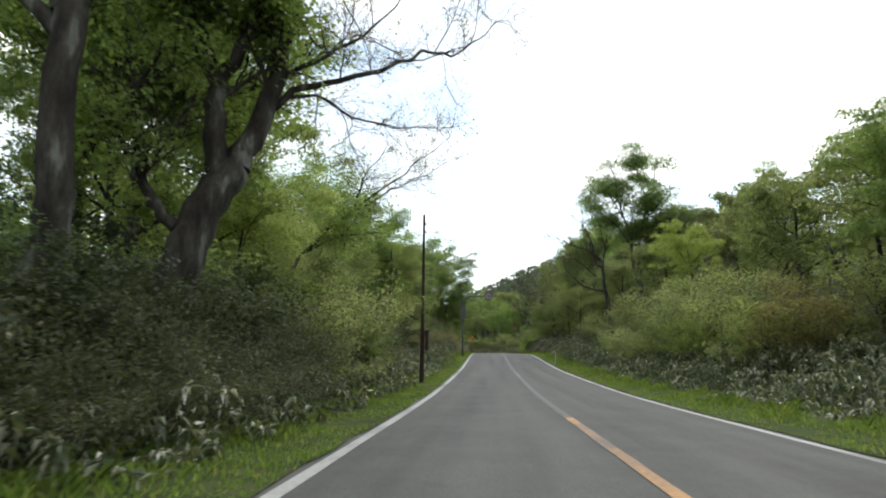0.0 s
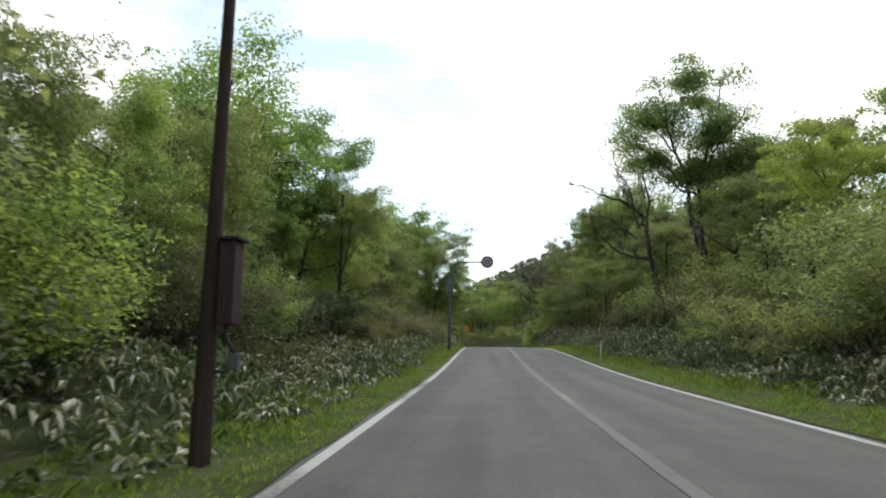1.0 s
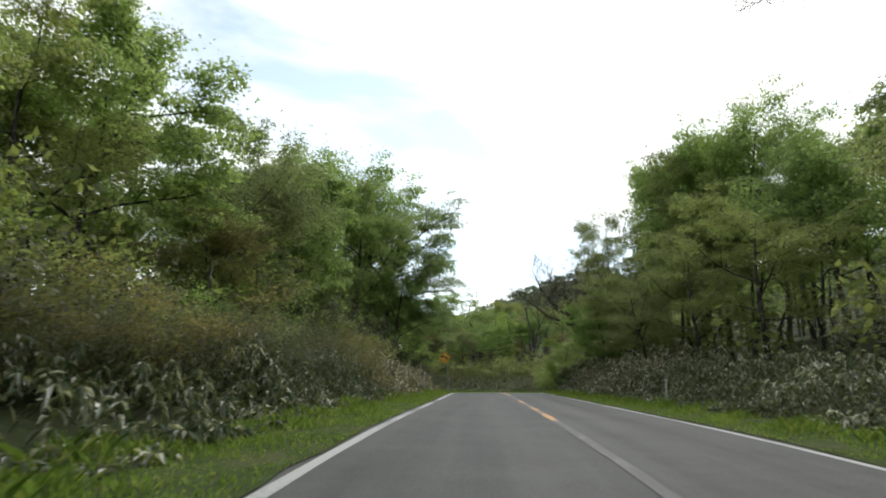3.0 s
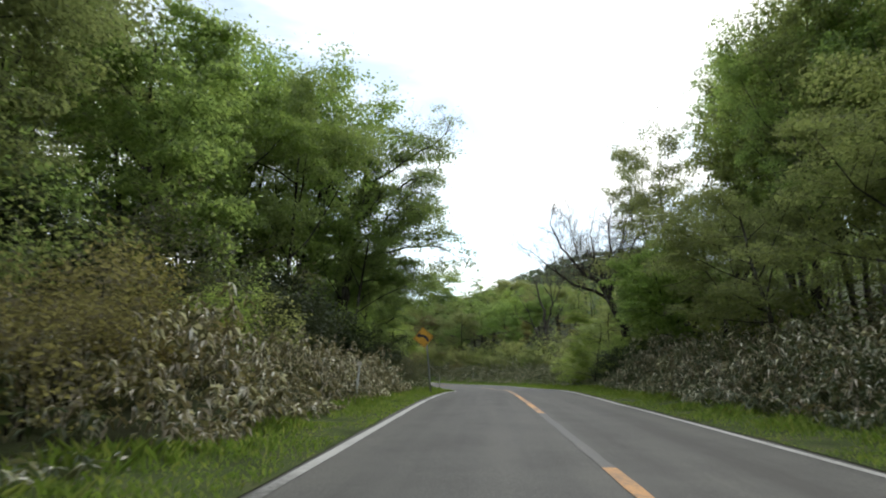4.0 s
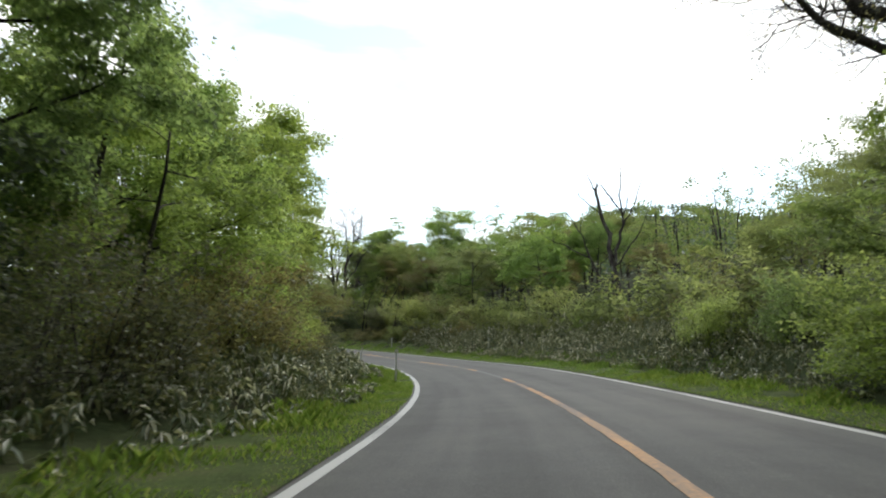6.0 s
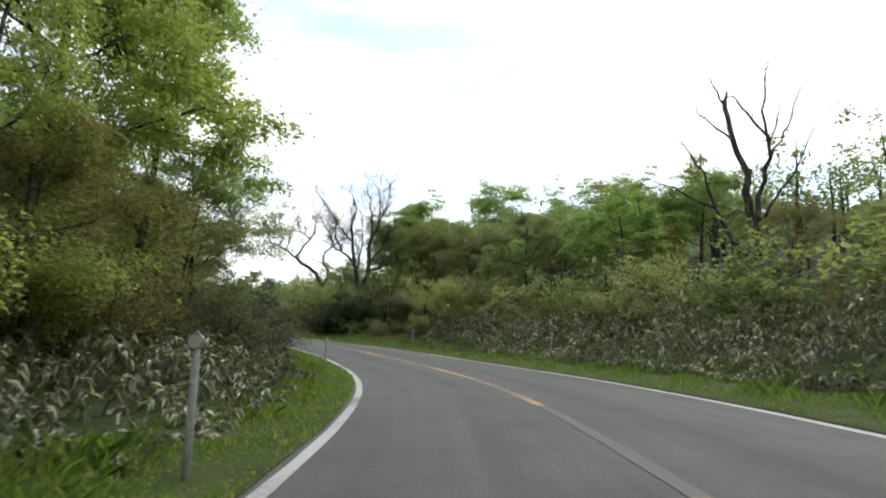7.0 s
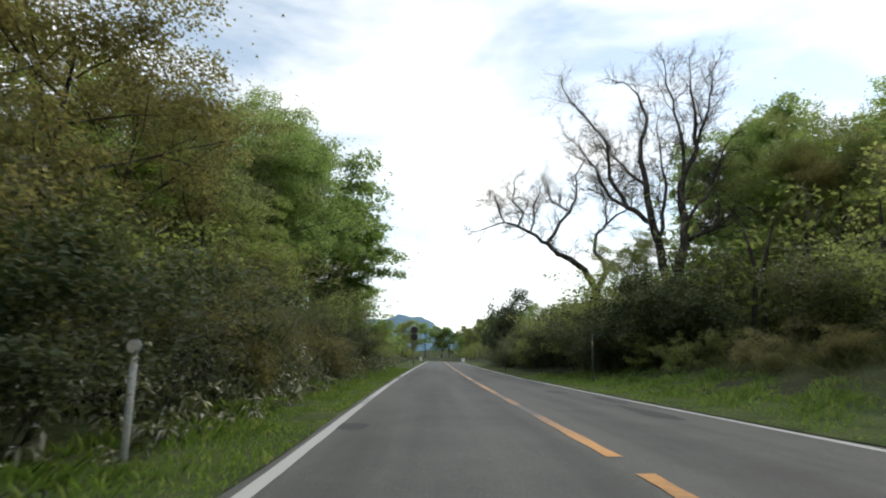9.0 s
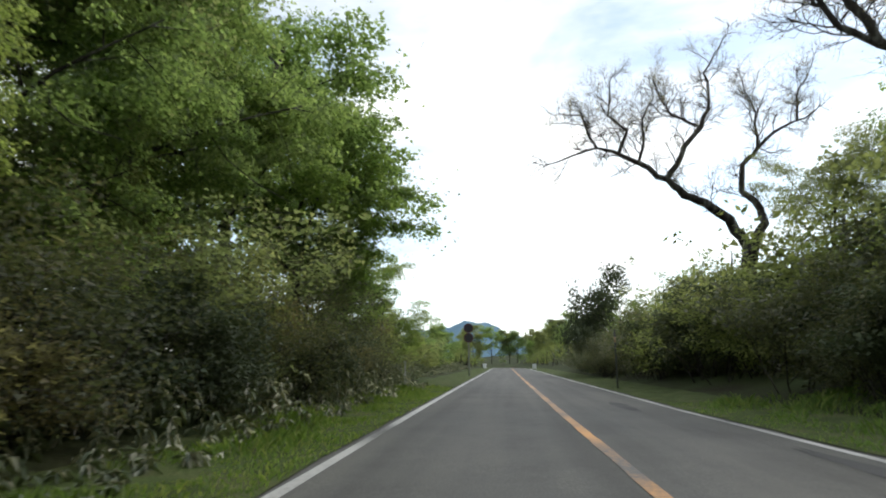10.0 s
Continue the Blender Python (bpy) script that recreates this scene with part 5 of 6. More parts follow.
# the forked old tree by the road, with a long limb over the lane
limb_tree([
    ([on_ground(-5.35, 9.0), (-5.15, 9.1, 2.2), (-4.94, 9.18, 3.11), (-4.62, 9.34, 3.84), (-4.43, 9.43, 4.17)], 0.37, 0.29, False),
    ([(-4.58, 9.36, 3.95), (-4.80, 9.25, 4.73), (-4.77, 9.26, 5.68), (-5.02, 9.14, 6.27), (-5.28, 9.01, 7.07), (-5.47, 8.92, 8.01)], 0.22, 0.08, True),
    ([(-4.78, 9.26, 5.74), (-4.31, 9.16, 6.37), (-4.06, 9.06, 7.06), (-3.92, 8.91, 8.05)], 0.14, 0.06, True),
    ([(-4.39, 9.46, 4.18), (-4.17, 9.68, 4.99), (-3.94, 9.79, 5.90), (-3.88, 9.93, 6.77), (-3.75, 10.22, 7.88), (-3.69, 10.36, 9.09)], 0.23, 0.08, True),
    ([(-5.21, 9.05, 3.08), (-5.37, 8.96, 3.21), (-5.68, 8.81, 3.70), (-5.83, 8.74, 4.07), (-5.87, 8.72, 4.75)], 0.12, 0.05, True),
    ([(-3.90, 9.81, 5.47), (-3.50, 10.23, 6.08), (-2.97, 10.72, 6.36), (-2.17, 11.34, 6.96), (-1.41, 11.94, 7.61), (-0.81, 12.46, 7.78), (-0.17, 13.00, 8.45)], 0.075, 0.018, 2),
    ([(-3.90, 9.81, 6.02), (-3.18, 9.83, 6.36), (-2.57, 9.91, 6.72), (-1.96, 9.99, 7.33)], 0.055, 0.018, 2),
    ([(-3.80, 9.86, 5.66), (-3.38, 10.62, 6.01), (-2.86, 11.33, 5.86), (-2.04, 12.19, 5.97)], 0.045, 0.015, 2),
], 201, M_BARK, "old forked broadleaf tree with thick dark trunk and overhanging limb", 1.5, M_LEAF_LIGHT, 22000, 0.095, (0.35, 0.45, 0.14), twigs=7, twig_from=0.35, twig_r=0.012, buds=2600)

limb_tree([
    ([on_ground(-5.7, 6.95), (-5.73, 6.91, 2.03), (-5.77, 6.87, 3.01), (-5.81, 6.84, 4.19), (-5.85, 6.82, 5.93)], 0.27, 0.21, False),
    ([(-5.85, 6.82, 5.7), (-5.9, 6.8, 7.5), (-5.8, 6.7, 10.0), (-5.7, 6.6, 12.0)], 0.20, 0.08, True),
    ([(-5.8, 6.84, 5.2), (-6.8, 6.6, 6.2), (-8.0, 6.0, 7.0)], 0.13, 0.05, True),
    ([(-5.85, 6.82, 6.0), (-5.2, 7.6, 7.6), (-4.6, 8.2, 9.4)], 0.12, 0.04, True),
], 206, M_BARK, "stout straight tree with dark lichened trunk beside the road", 1.8, M_LEAF_LIGHT, 16000, 0.10, (0.45, 0.45, 0.14), twigs=6, twig_from=0.4)

# a slimmer straight tree behind the forked one
limb_tree([
    ([on_ground(-8.0, 12.5), (-8.04, 12.48, 3.29), (-8.12, 12.43, 4.73), (-8.10, 12.44, 5.82), (-8.30, 12.32, 7.59)], 0.17, 0.12, False),
    ([(-8.28, 12.34, 7.4), (-8.5, 12.2, 9.5), (-8.4, 12.1, 11.5)], 0.12, 0.04, True),
    ([(-8.15, 12.42, 5.4), (-7.2, 12.8, 6.4), (-6.2, 13.2, 7.2), (-5.2, 13.5, 7.8)], 0.07, 0.03, True),
    ([(-8.15, 12.42, 6.2), (-9.3, 12.9, 7.4), (-10.2, 13.3, 8.6)], 0.07, 0.03, True),
    ([(-8.2, 12.4, 6.8), (-7.6, 11.6, 8.0), (-6.9, 10.9, 9.2)], 0.07, 0.03, True),
], 208, M_BARK, "slim straight dark-trunked tree with bright spring leaves", 1.7, M_LEAF_LIGHT, 20000, 0.10, (0.45, 0.45, 0.14), twigs=6, twig_from=0.3)

# the sloping young tree that reaches out over the lane
limb_tree([
    ([on_ground(-7.8, 19.6), (-7.2, 19.5, 2.6), (-6.3, 19.4, 4.3)], 0.08, 0.055, False),
    ([(-6.4, 19.4, 4.2), (-5.0, 19.6, 5.5), (-3.7, 19.9, 6.6), (-2.6, 20.2, 7.6), (-1.7, 20.4, 8.4)], 0.052, 0.012, 2),
    ([(-4.9, 19.6, 5.6), (-3.6, 19.2, 6.2), (-2.6, 19.0, 6.7), (-1.8, 18.8, 6.9)], 0.032, 0.010, 2),
    ([(-4.6, 19.7, 5.9), (-4.4, 19.9, 7.0), (-3.7, 20.2, 8.2)], 0.04, 0.012, 2),
    ([(-7.2, 19.5, 2.7), (-7.6, 19.2, 4.6), (-7.4, 19.0, 6.6)], 0.07, 0.02, 1),
    ([(-6.3, 19.4, 4.3), (-5.4, 19.3, 4.7), (-4.6, 19.1, 4.9)], 0.04, 0.012, 1),
], 207, M_BARK, "slim sloping tree with fine budding twigs over the verge", 1.2, M_LEAF_LIGHT, 7000, 0.09, (0.4, 0.4, 0.1), twigs=8, twig_from=0.25, twig_r=0.010, buds=3200)

# the tall flat-topped tree on the right bank, and its half-bare neighbour
limb_tree([
    ([on_ground(14.1, 57.4), (14.08, 57.37, 4.59), (14.13, 57.34, 6.56), (14.08, 57.37, 9.06)], 0.30, 0.20, False),
    ([(14.08, 57.37, 9.06), (14.08, 57.37, 10.95), (14.50, 57.47, 12.70), (15.25, 57.38, 15.67), (15.83, 57.26, 17.94)], 0.18, 0.04, 1),
    ([(14.11, 57.36, 7.46), (13.59, 57.31, 9.26), (13.39, 57.20, 11.58), (12.88, 57.38, 13.88), (12.34, 57.36, 15.90), (12.12, 57.37, 17.76)], 0.16, 0.04, 1),
    ([(13.38, 57.20, 11.46), (12.31, 57.26, 12.81), (11.36, 57.47, 13.91), (9.93, 57.74, 15.07)], 0.08, 0.03, 1),
    ([(14.02, 57.41, 11.20), (13.23, 58.80, 12.00), (12.29, 60.17, 13.65), (10.96, 61.78, 15.54)], 0.08, 0.03, 1),
    ([(12.88, 57.38, 13.88), (12.08, 58.79, 16.22), (11.26, 60.20, 17.92)], 0.07, 0.03, 1),
    ([(14.15, 57.33, 10.69), (15.34, 56.98, 12.00), (16.64, 56.55, 13.01), (17.67, 56.17, 13.53)], 0.09, 0.03, 1),
    ([(14.50, 57.47, 12.70), (15.17, 56.03, 14.15), (15.68, 54.79, 15.05)], 0.08, 0.03, 1),
    ([(14.92, 57.57, 15.78), (14.67, 58.41, 18.47), (14.39, 59.05, 20.05)], 0.06, 0.02, 1),
], 210, M_BARK, "tall flat-topped green tree with ascending dark limbs on the bank", 1.7, M_LEAF, 60000, 0.125, (0.62, 0.62, 0.2), twigs=8, twig_from=0.35, twig_r=0.018)
limb_tree([
    ([on_ground(11.75, 58.4), (11.68, 58.46, 3.62), (11.30, 58.64, 5.79), (11.08, 58.74, 7.22)], 0.24, 0.18, False),
    ([(11.08, 58.74, 7.22), (11.02, 58.77, 9.18), (10.97, 58.79, 9.93), (10.11, 58.75, 10.65), (9.29, 58.68, 11.17), (7.79, 58.72, 11.74), (6.63, 58.81, 12.28)], 0.15, 0.03, 2),
    ([(11.07, 58.74, 6.99), (10.02, 58.90, 7.23), (9.07, 59.12, 7.54), (7.99, 59.29, 8.62), (7.43, 59.33, 9.51)], 0.10, 0.03, 2),
    ([(10.11, 58.75, 10.65), (10.10, 59.19, 11.85), (9.66, 59.84, 13.18), (8.73, 60.71, 14.69)], 0.07, 0.02, 2),
    ([(10.99, 58.78, 9.43), (10.56, 59.42, 9.62), (10.34, 59.96, 10.83), (9.87, 60.62, 11.59)], 0.07, 0.03, 2),
    ([(11.00, 58.78, 9.67), (11.25, 58.88, 11.23), (11.00, 59.00, 12.43), (10.94, 59.24, 14.01)], 0.08, 0.03, 2),
    ([(10.37, 59.07, 8.50), (9.60, 60.08, 9.54), (8.29, 61.35, 10.72), (6.98, 62.40, 10.74)], 0.07, 0.02, 2),
], 211, M_BARK, "half-bare tree with bent dark limbs and fine budding twigs", 1.15, twigs=12, twig_from=0.2, twig_r=0.014, buds=5000)

# the bare tree on the bank before the bend
limb_tree([
    ([on_ground(11.3, 112.3), (10.37, 112.2, 5.52), (9.75, 112.2, 6.7), (9.36, 112.2, 7.6)], 0.34, 0.25, False),
    ([(9.42, 112.2, 7.6), (8.67, 112.2, 8.74), (7.72, 112.3, 9.16), (6.88, 112.4, 10.21), (6.12, 112.5, 11.3), (5.28, 112.6, 13.2)], 0.21, 0.04, 2),
    ([(9.34, 112.2, 7.4), (8.2, 111.9, 7.95), (6.9, 111.6, 8.22), (5.95, 111.3, 8.85), (4.78, 111.0, 9.8), (3.89, 110.8, 10.45)], 0.14, 0.02, 2),
    ([(9.30, 112.2, 7.9), (9.08, 112.4, 9.25), (8.56, 112.8, 10.52), (8.46, 113.2, 12.46)], 0.13, 0.03, 2),
    ([(9.45, 112.2, 7.8), (9.56, 112.0, 9.4), (9.56, 111.6, 10.93), (9.5, 111.4, 13.53)], 0.14, 0.03, 2),
    ([(9.50, 112.2, 7.7), (10.24, 112.2, 9.46), (10.55, 112.4, 11.35), (11.07, 112.7, 13.5)], 0.17, 0.04, 2),
    ([(10.24, 112.2, 9.46), (10.9, 111.9, 10.6), (11.55, 111.6, 11.97), (12.29, 111.2, 14.13)], 0.11, 0.03, 2),
    ([(7.72, 112.3, 9.16), (7.5, 112.9, 10.3), (7.2, 113.4, 11.6), (7.0, 113.8, 13.2)], 0.08, 0.03, 2),
], 202, M_BARK, "bare leaning tree with dark crooked limbs on the bank", 2.0, twigs=18, twig_from=0.15, twig_r=0.011, twig_top=0.022, buds=9000)

# the dead snag beyond the bend
limb_tree([
    ([on_ground(8.45, 146.0), (8.40, 145.97, 3.18), (8.35, 145.98, 5.69), (8.16, 146.04, 7.05), (7.90, 146.12, 8.71), (8.00, 146.09, 9.81)], 0.26, 0.15, False),
    ([(7.99, 146.09, 9.53), (7.49, 146.03, 10.65), (7.11, 145.94, 11.90), (6.92, 145.89, 13.18)], 0.15, 0.11, 2),
    ([(6.99, 145.87, 12.88), (6.33, 145.97, 14.04)], 0.06, 0.03, 2),
    ([(7.29, 145.99, 11.20), (6.58, 145.89, 11.81), (5.77, 145.93, 12.56)], 0.06, 0.03, 2),
    ([(8.16, 146.04, 7.05), (8.62, 146.11, 9.26), (8.97, 146.11, 10.93), (8.77, 146.28, 12.84), (8.98, 146.21, 14.68)], 0.13, 0.03, 2),
    ([(8.97, 146.11, 10.93), (8.95, 146.01, 11.32), (8.20, 146.13, 12.37), (7.62, 146.20, 13.22)], 0.08, 0.05, 2),
    ([(8.75, 146.07, 9.80), (9.42, 146.08, 11.19), (10.02, 146.11, 12.45), (10.45, 146.19, 14.04)], 0.07, 0.02, 2),
    ([(8.97, 146.11, 11.07), (9.16, 145.85, 11.82), (9.28, 145.70, 12.41)], 0.05, 0.03, 2),
    ([(8.39, 145.97, 7.31), (9.29, 146.33, 8.48), (10.25, 146.46, 10.03), (11.24, 146.58, 12.02)], 0.08, 0.02, 2),
    ([(8.11, 146.06, 5.16), (7.23, 145.90, 6.20), (6.46, 145.72, 7.79), (5.76, 145.51, 9.40), (4.86, 145.37, 10.91)], 0.12, 0.03, 2),
    ([(5.69, 145.53, 9.68), (5.76, 145.51, 10.65)], 0.04, 0.02, 2),
    ([(6.46, 145.72, 7.79), (4.39, 145.50, 8.71), (3.39, 145.39, 9.16)], 0.06, 0.02, 2),
], 203, M_BARK, "dead standing snag with a few broken grey limbs", 0.5, twigs=1, twig_from=0.6, twig_spec=dict(TWIG, kids=(2, 2, 1)), twig_r=0.016)

# the leaning tree before the bend, whose crown hangs over the verge
limb_tree([
    ([on_ground(-9.3, 103.1), (-8.85, 103.28, 4.78), (-8.48, 103.43, 7.06), (-8.14, 103.56, 9.23)], 0.30, 0.20, False),
    ([(-8.14, 103.56, 9.23), (-7.93, 103.86, 11.32), (-7.73, 104.16, 13.77), (-7.48, 104.47, 15.86), (-7.32, 104.75, 18.04)], 0.19, 0.05, 1),
    ([(-8.03, 103.61, 8.81), (-6.35, 103.63, 9.12), (-4.73, 103.84, 9.54), (-3.08, 104.06, 9.77), (-2.14, 104.22, 9.37)], 0.09, 0.02, 1),
    ([(-7.85, 103.89, 11.56), (-6.39, 104.69, 13.06), (-4.80, 105.54, 14.67), (-3.06, 106.44, 15.62)], 0.09, 0.03, 1),
    ([(-7.97, 103.74, 10.71), (-6.49, 105.29, 11.66), (-4.97, 106.76, 12.36), (-3.89, 107.62, 12.83)], 0.08, 0.03, 1),
    ([(-8.21, 103.54, 8.79), (-6.45, 103.37, 8.29), (-5.15, 103.24, 7.62), (-4.30, 103.15, 6.98)], 0.07, 0.02, 1),
    ([(-7.73, 104.16, 13.77), (-5.79, 103.85, 14.73), (-4.27, 103.81, 15.84), (-2.78, 103.97, 16.85)], 0.08, 0.03, 1),
    ([(-7.97, 103.74, 10.83), (-9.28, 103.97, 12.77), (-10.39, 104.18, 14.56), (-11.55, 104.36, 16.66)], 0.09, 0.03, 1),
    ([(-8.35, 103.48, 7.92), (-9.15, 102.73, 8.96), (-9.91, 102.00, 9.96), (-10.77, 101.23, 10.67)], 0.08, 0.03, 1),
    ([(-8.14, 103.56, 9.23), (-6.97, 102.74, 10.20), (-5.69, 102.38, 11.30), (-4.84, 102.08, 11.98)], 0.08, 0.03, 1),
], 212, M_BARK, "leaning dark-trunked green tree whose crown hangs over the verge", 1.7, M_LEAF_LIGHT, 54000, 0.125, (0.52, 0.52, 0.2), twigs=8, twig_from=0.3, twig_r=0.016)

# the leaning bare tree and its upright neighbour above the second straight
limb_tree([
    ([on_ground(-31.3, 190.8), (-31.25, 190.80, 5.83), (-31.02, 190.87, 7.18)], 0.42, 0.33, False),
    ([(-31.16, 190.83, 6.92), (-31.72, 190.16, 8.29), (-32.38, 189.25, 9.09), (-33.04, 188.24, 9.43), (-33.50, 187.49, 10.07), (-34.36, 186.42, 10.86), (-35.10, 185.39, 11.34), (-35.56, 184.64, 11.48), (-36.77, 183.07, 10.55)], 0.27, 0.03, 2),
    ([(-33.50, 187.49, 10.12), (-32.89, 187.86, 11.14), (-32.11, 188.49, 12.67), (-31.73, 189.01, 14.03), (-31.98, 189.36, 15.72), (-31.29, 189.76, 17.0)], 0.15, 0.03, 2),
    ([(-34.36, 186.42, 10.86), (-34.12, 186.70, 12.00), (-34.02, 186.31, 12.86), (-33.4, 186.1, 13.6)], 0.08, 0.03, 2),
    ([(-34.94, 185.64, 11.31), (-34.37, 185.49, 12.29), (-35.11, 185.08, 13.09), (-34.67, 184.68, 14.38)], 0.09, 0.03, 2),
    ([(-35.56, 184.64, 11.48), (-35.81, 184.37, 12.23), (-35.92, 184.13, 13.03), (-36.49, 183.56, 13.03)], 0.07, 0.02, 2),
    ([(-32.11, 188.49, 12.67), (-33.10, 187.81, 13.33), (-33.47, 187.50, 14.08), (-33.61, 187.04, 15.15)], 0.08, 0.02, 2),
    ([(-30.90, 190.90, 7.17), (-30.50, 191.32, 8.15), (-30.62, 191.39, 8.88), (-31.33, 191.20, 9.84), (-31.18, 191.45, 11.33), (-30.56, 191.82, 12.10), (-29.48, 192.54, 13.12), (-28.58, 193.20, 13.51)], 0.23, 0.04, 2),
    ([(-30.56, 191.82, 12.02), (-30.46, 191.64, 13.89), (-30.67, 191.38, 15.08)], 0.08, 0.03, 2),
    ([(-28.90, 192.90, 13.36), (-28.77, 192.94, 14.69), (-28.04, 193.14, 16.04)], 0.07, 0.02, 2),
], 204, M_BARK, "bare leaning tree with twisted dark limbs above the hedge", 1.35, twigs=14, twig_from=0.15, twig_r=0.014, twig_top=0.03, buds=9000)
limb_tree([
    ([on_ground(-22.2, 179.6), (-22.19, 179.56, 4.59), (-22.26, 179.54, 5.42)], 0.46, 0.38, False),
    ([(-22.26, 179.54, 5.31), (-22.76, 178.98, 8.65), (-22.99, 178.49, 10.81), (-23.07, 178.26, 12.78), (-22.55, 178.00, 14.37), (-23.13, 177.41, 16.10)], 0.25, 0.04, 2),
    ([(-22.76, 178.98, 8.65), (-23.85, 178.03, 9.59), (-24.47, 177.22, 11.24), (-24.39, 176.82, 12.87), (-25.25, 175.94, 14.29), (-25.86, 175.34, 15.25)], 0.15, 0.03, 2),
    ([(-23.54, 178.53, 9.41), (-24.65, 177.58, 10.10), (-25.25, 176.99, 11.81), (-25.87, 176.38, 12.78)], 0.11, 0.03, 2),
    ([(-22.99, 178.49, 10.81), (-24.27, 178.74, 12.12), (-25.85, 178.89, 14.07)], 0.10, 0.03, 2),
    ([(-21.84, 179.67, 5.29), (-21.51, 179.97, 8.94), (-21.47, 180.30, 11.53), (-20.83, 180.90, 13.13), (-20.86, 181.00, 15.28), (-21.14, 181.13, 17.58)], 0.27, 0.04, 2),
    ([(-21.47, 180.30, 11.53), (-21.39, 180.01, 13.75), (-21.69, 179.71, 15.82), (-21.99, 179.31, 17.35)], 0.11, 0.03, 2),
    ([(-20.82, 180.91, 13.39), (-20.27, 181.59, 15.62), (-20.01, 182.09, 17.93)], 0.09, 0.03, 2),
    ([(-21.52, 179.97, 8.70), (-20.52, 180.89, 10.25), (-19.86, 181.50, 12.08), (-19.51, 181.82, 13.40)], 0.12, 0.03, 2),
    ([(-22.63, 179.22, 7.95), (-22.44, 180.11, 10.10), (-22.64, 180.68, 12.36), (-23.06, 181.18, 15.03)], 0.13, 0.03, 2),
    ([(-21.46, 179.99, 7.71), (-19.98, 179.59, 8.20), (-19.09, 179.44, 8.31)], 0.10, 0.03, 2),
], 205, M_BARK, "tall bare tree with many upright dark branches on the bank", 1.6, twigs=14, twig_from=0.2, twig_r=0.014, twig_top=0.03, buds=9000)


# ---- distance ----
def far_woods():
    """Tree tops on the far hills: many small clumps of large leaves."""
    rng = np.random.default_rng(301)
    X, Y = [], []
    while len(X) < 7600:
        x, y = rng.uniform(-160, 330, 4000), rng.uniform(215, 640, 4000)
        s, d = road_place(x, y)
        keep = (np.abs(d) > 24)
        X.extend(x[keep])
        Y.extend(y[keep])
    X, Y = np.array(X), np.array(Y)
    Z = ground_z(X, Y)
    h = 3 + 2.5 * rng.random(len(X))
    per = 20
    n = len(X) * per
    p = np.repeat(np.column_stack([X, Y, Z]), per, 0)
    u = rng.normal(0, 1, (n, 3))
    u /= np.linalg.norm(u, axis=1)[:, None]
    hh = np.repeat(h, per)
    p = p + u * np.column_stack([hh * 0.42, hh * 0.42, hh * 0.45]) * rng.uniform(0.5, 1.0, n)[:, None]
    p[:, 2] += hh * 0.55
    az = rng.random(n) * 6.28
    a = np.column_stack([np.cos(az), np.sin(az), rng.normal(-0.2, 0.4, n)])
    b = np.cross(a, u)
    b /= np.linalg.norm(b, axis=1)[:, None] + 1e-6
    ln = (0.9 + 0.7 * rng.random(n))[:, None]
    v = np.stack([p, p + a * ln + b * ln * 0.45, p + a * ln * 0.8 - b * ln * 0.45], 1).reshape(-1, 3)
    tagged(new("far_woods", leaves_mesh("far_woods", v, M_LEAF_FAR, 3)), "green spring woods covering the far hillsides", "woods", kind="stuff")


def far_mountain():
    """A long ridge on the horizon beyond the second straight, haze painted into its blue."""
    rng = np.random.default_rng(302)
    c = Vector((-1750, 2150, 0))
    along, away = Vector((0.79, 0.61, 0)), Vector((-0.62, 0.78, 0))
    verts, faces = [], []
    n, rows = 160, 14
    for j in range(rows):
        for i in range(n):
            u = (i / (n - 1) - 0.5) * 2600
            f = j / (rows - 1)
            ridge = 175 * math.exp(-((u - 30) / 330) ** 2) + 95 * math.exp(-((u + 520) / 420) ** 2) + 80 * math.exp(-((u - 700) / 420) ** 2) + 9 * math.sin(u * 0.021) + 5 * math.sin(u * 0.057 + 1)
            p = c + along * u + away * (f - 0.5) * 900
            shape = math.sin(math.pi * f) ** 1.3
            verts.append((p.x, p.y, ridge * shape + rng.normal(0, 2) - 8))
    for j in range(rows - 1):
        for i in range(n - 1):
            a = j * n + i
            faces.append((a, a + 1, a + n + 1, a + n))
    tagged(new("backdrop", mesh_of("backdrop", verts, faces, M_MOUNTAIN, True)), "forested mountain ridge on the horizon with blue haze painted into its colour", "mountain", kind="structure")


# Far leaves: greyed and blued, the haze of distance put into their colour.
M_LEAF_FAR = leaf_material("leaf_far_hazed", [(0.0, (0.100, 0.138, 0.088)), (0.5, (0.118, 0.156, 0.096)), (0.85, (0.138, 0.162, 0.102)), (1.0, (0.165, 0.165, 0.108))], through_light=0.2, vary=0.0)
# The ridge's blue is distance haze put into the base colour.
M_MOUNTAIN = surface("ridge_haze_blue", [(0.3, (0.13, 0.21, 0.28)), (0.7, (0.16, 0.25, 0.31))], 0.02, 1.0, 0.0, fine=0.2)
far_woods()
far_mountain()


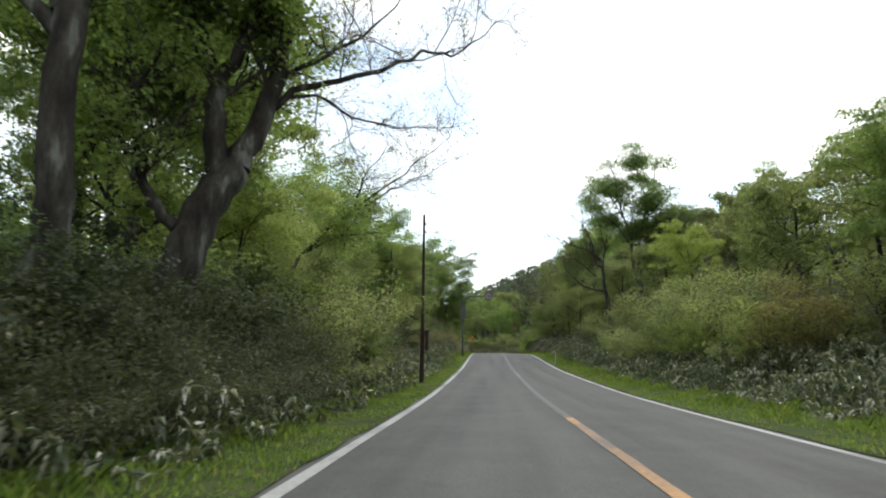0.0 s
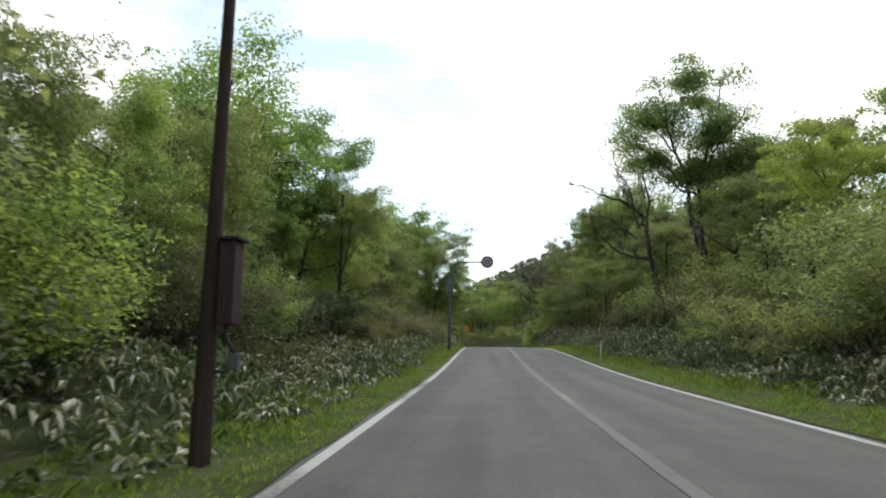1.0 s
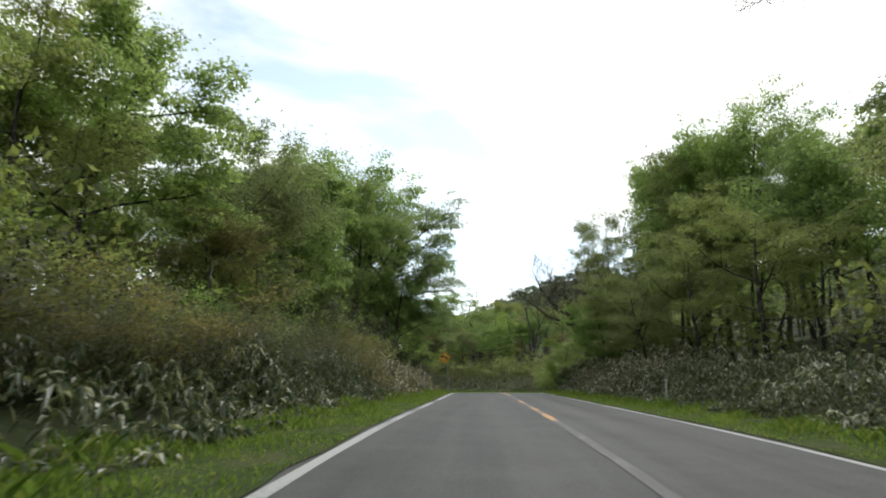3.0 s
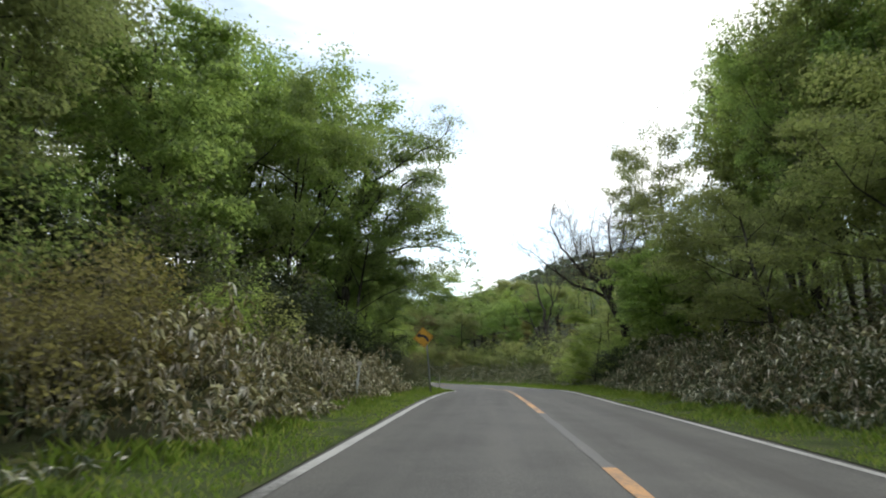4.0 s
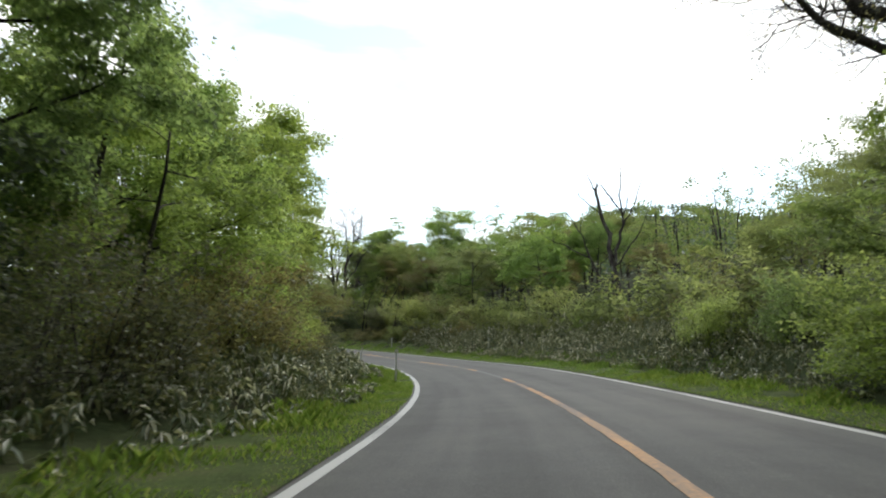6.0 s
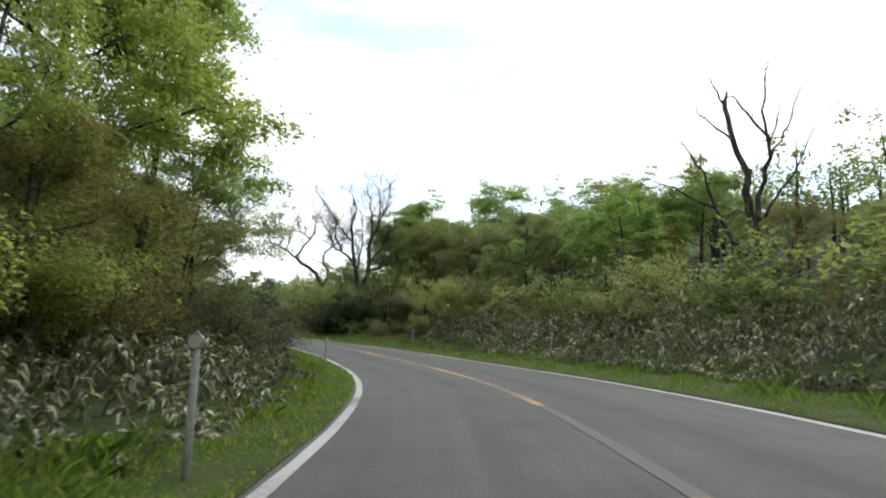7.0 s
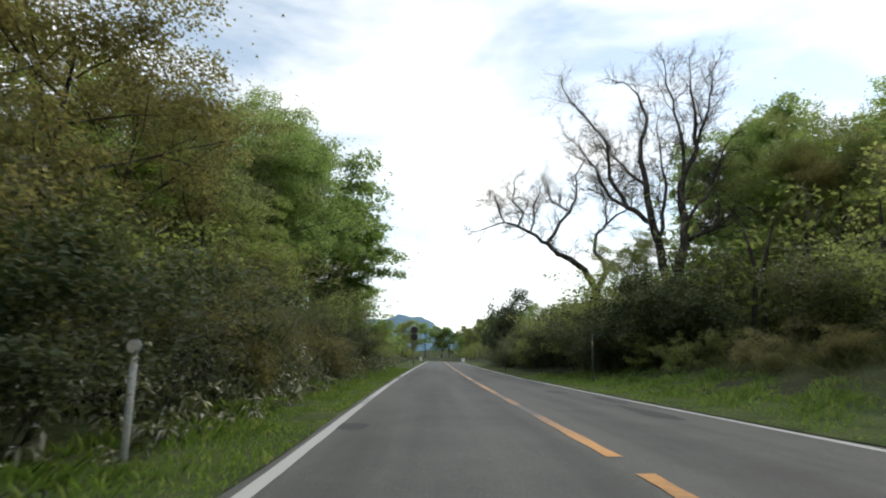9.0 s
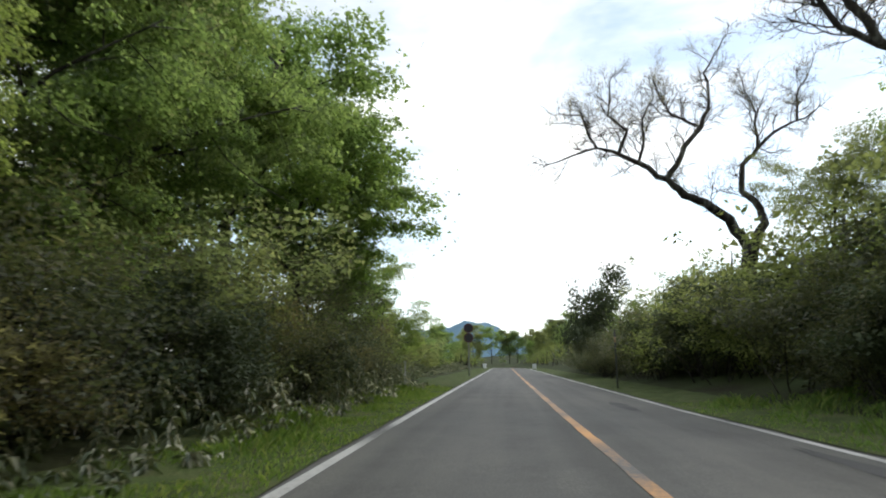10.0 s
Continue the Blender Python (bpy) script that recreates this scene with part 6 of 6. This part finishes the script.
# ---- road furniture of the second straight ----
def far_sign():
    x, y = -51.4, 193.8
    sign = tagged(new("twin_disc_sign"), "two round traffic signs stacked on a tall grey pole", "road sign")
    sign.location = (x, y, gz(x, y) - 0.05)
    sign.rotation_euler = (0, 0, radians(39))
    part("pole", mesh_of("pole", *lathe([(0.055, -0.4), (0.055, 4.0), (0.05, 4.05)], 10), M_STEEL, True), sign)
    for z in (3.72, 3.02):
        disc = part("sign_face", plate_mesh("sign_face", ring_outline(0.34, 28, (0, z)), 0.03, M_SIGN_RIM, -0.10), sign, "round sign with dark rim")
        # Black puts the backlit disc's darkness into the field's colour.
        part("sign_field", plate_mesh("sign_field", ring_outline(0.25, 28, (0, z)), 0.004, M_SIGN_BLACK, -0.106), disc)


def marker_pole(x, y, height):
    pole = tagged(new("snow_pole"), "slim grey steel snow marker pole beside the road", "marker pole", group="snow poles")
    pole.location = (x, y, stand_z(x, y) - 0.05)
    part("shaft", mesh_of("shaft", *lathe([(0.034, -0.4), (0.034, height - 0.05), (0.024, height)], 10), M_BOX_GREY, True), pole)
    part("band", mesh_of("band", *lathe([(0.036, height - 0.5), (0.036, height - 0.3)], 10), M_RUST, True), pole, "faded orange band")


def parapet(s, d):
    x, y, z = on_road(s, d)
    wall = tagged(new("bridge_parapet"), "low white concrete parapet end beside the far road", "parapet", group="bridge parapets")
    wall.location = (x, y, z)
    wall.rotation_euler = (0, 0, float(np.interp(s, S, HEAD)))
    part("wall", box_mesh("wall", 0.4, 5.0, 0.75, M_WHITE, 0.04, (0, 0, 0.3)), wall)
    part("coping", box_mesh("coping", 0.5, 5.1, 0.12, M_WHITE, 0.03, (0, 0, 0.72)), wall)


far_sign()
marker_pole(-21.8, 168.0, 1.9)
marker_pole(-33.8, 181.9, 2.3)
parapet(272, -4.4)
parapet(272, 3.9)


def patch(s, d, length, width, seed):
    """A ragged repair or worn spot in the asphalt."""
    rng = np.random.default_rng(seed)
    n = 16
    ring = [(s + length / 2 * math.sin(a) * (0.75 + 0.4 * rng.random()), d + width / 2 * math.cos(a) * (0.75 + 0.4 * rng.random())) for a in np.linspace(0, 2 * math.pi, n, endpoint=False)]
    verts = [on_road(s, d, 0.004)] + [on_road(a, b, 0.004) for a, b in ring]
    faces = [(0, 1 + (k + 1) % n, 1 + k) for k in range(n)]
    tagged(new("road_patch", mesh_of("road_patch", verts, faces, M_PATCH)), "dark ragged repair patch in the asphalt", "road patch", kind="structure")


for k, (s, d, a, b) in enumerate([(160, 1.9, 3.0, 0.4), (163, 2.2, 2.4, 0.25), (166, 1.7, 1.4, 0.5), (172, 2.2, 4, 0.3), (158, -2.6, 0.9, 0.45), (181, 1.6, 3, 0.4)]):
    patch(s, d, a, b, 400 + k)
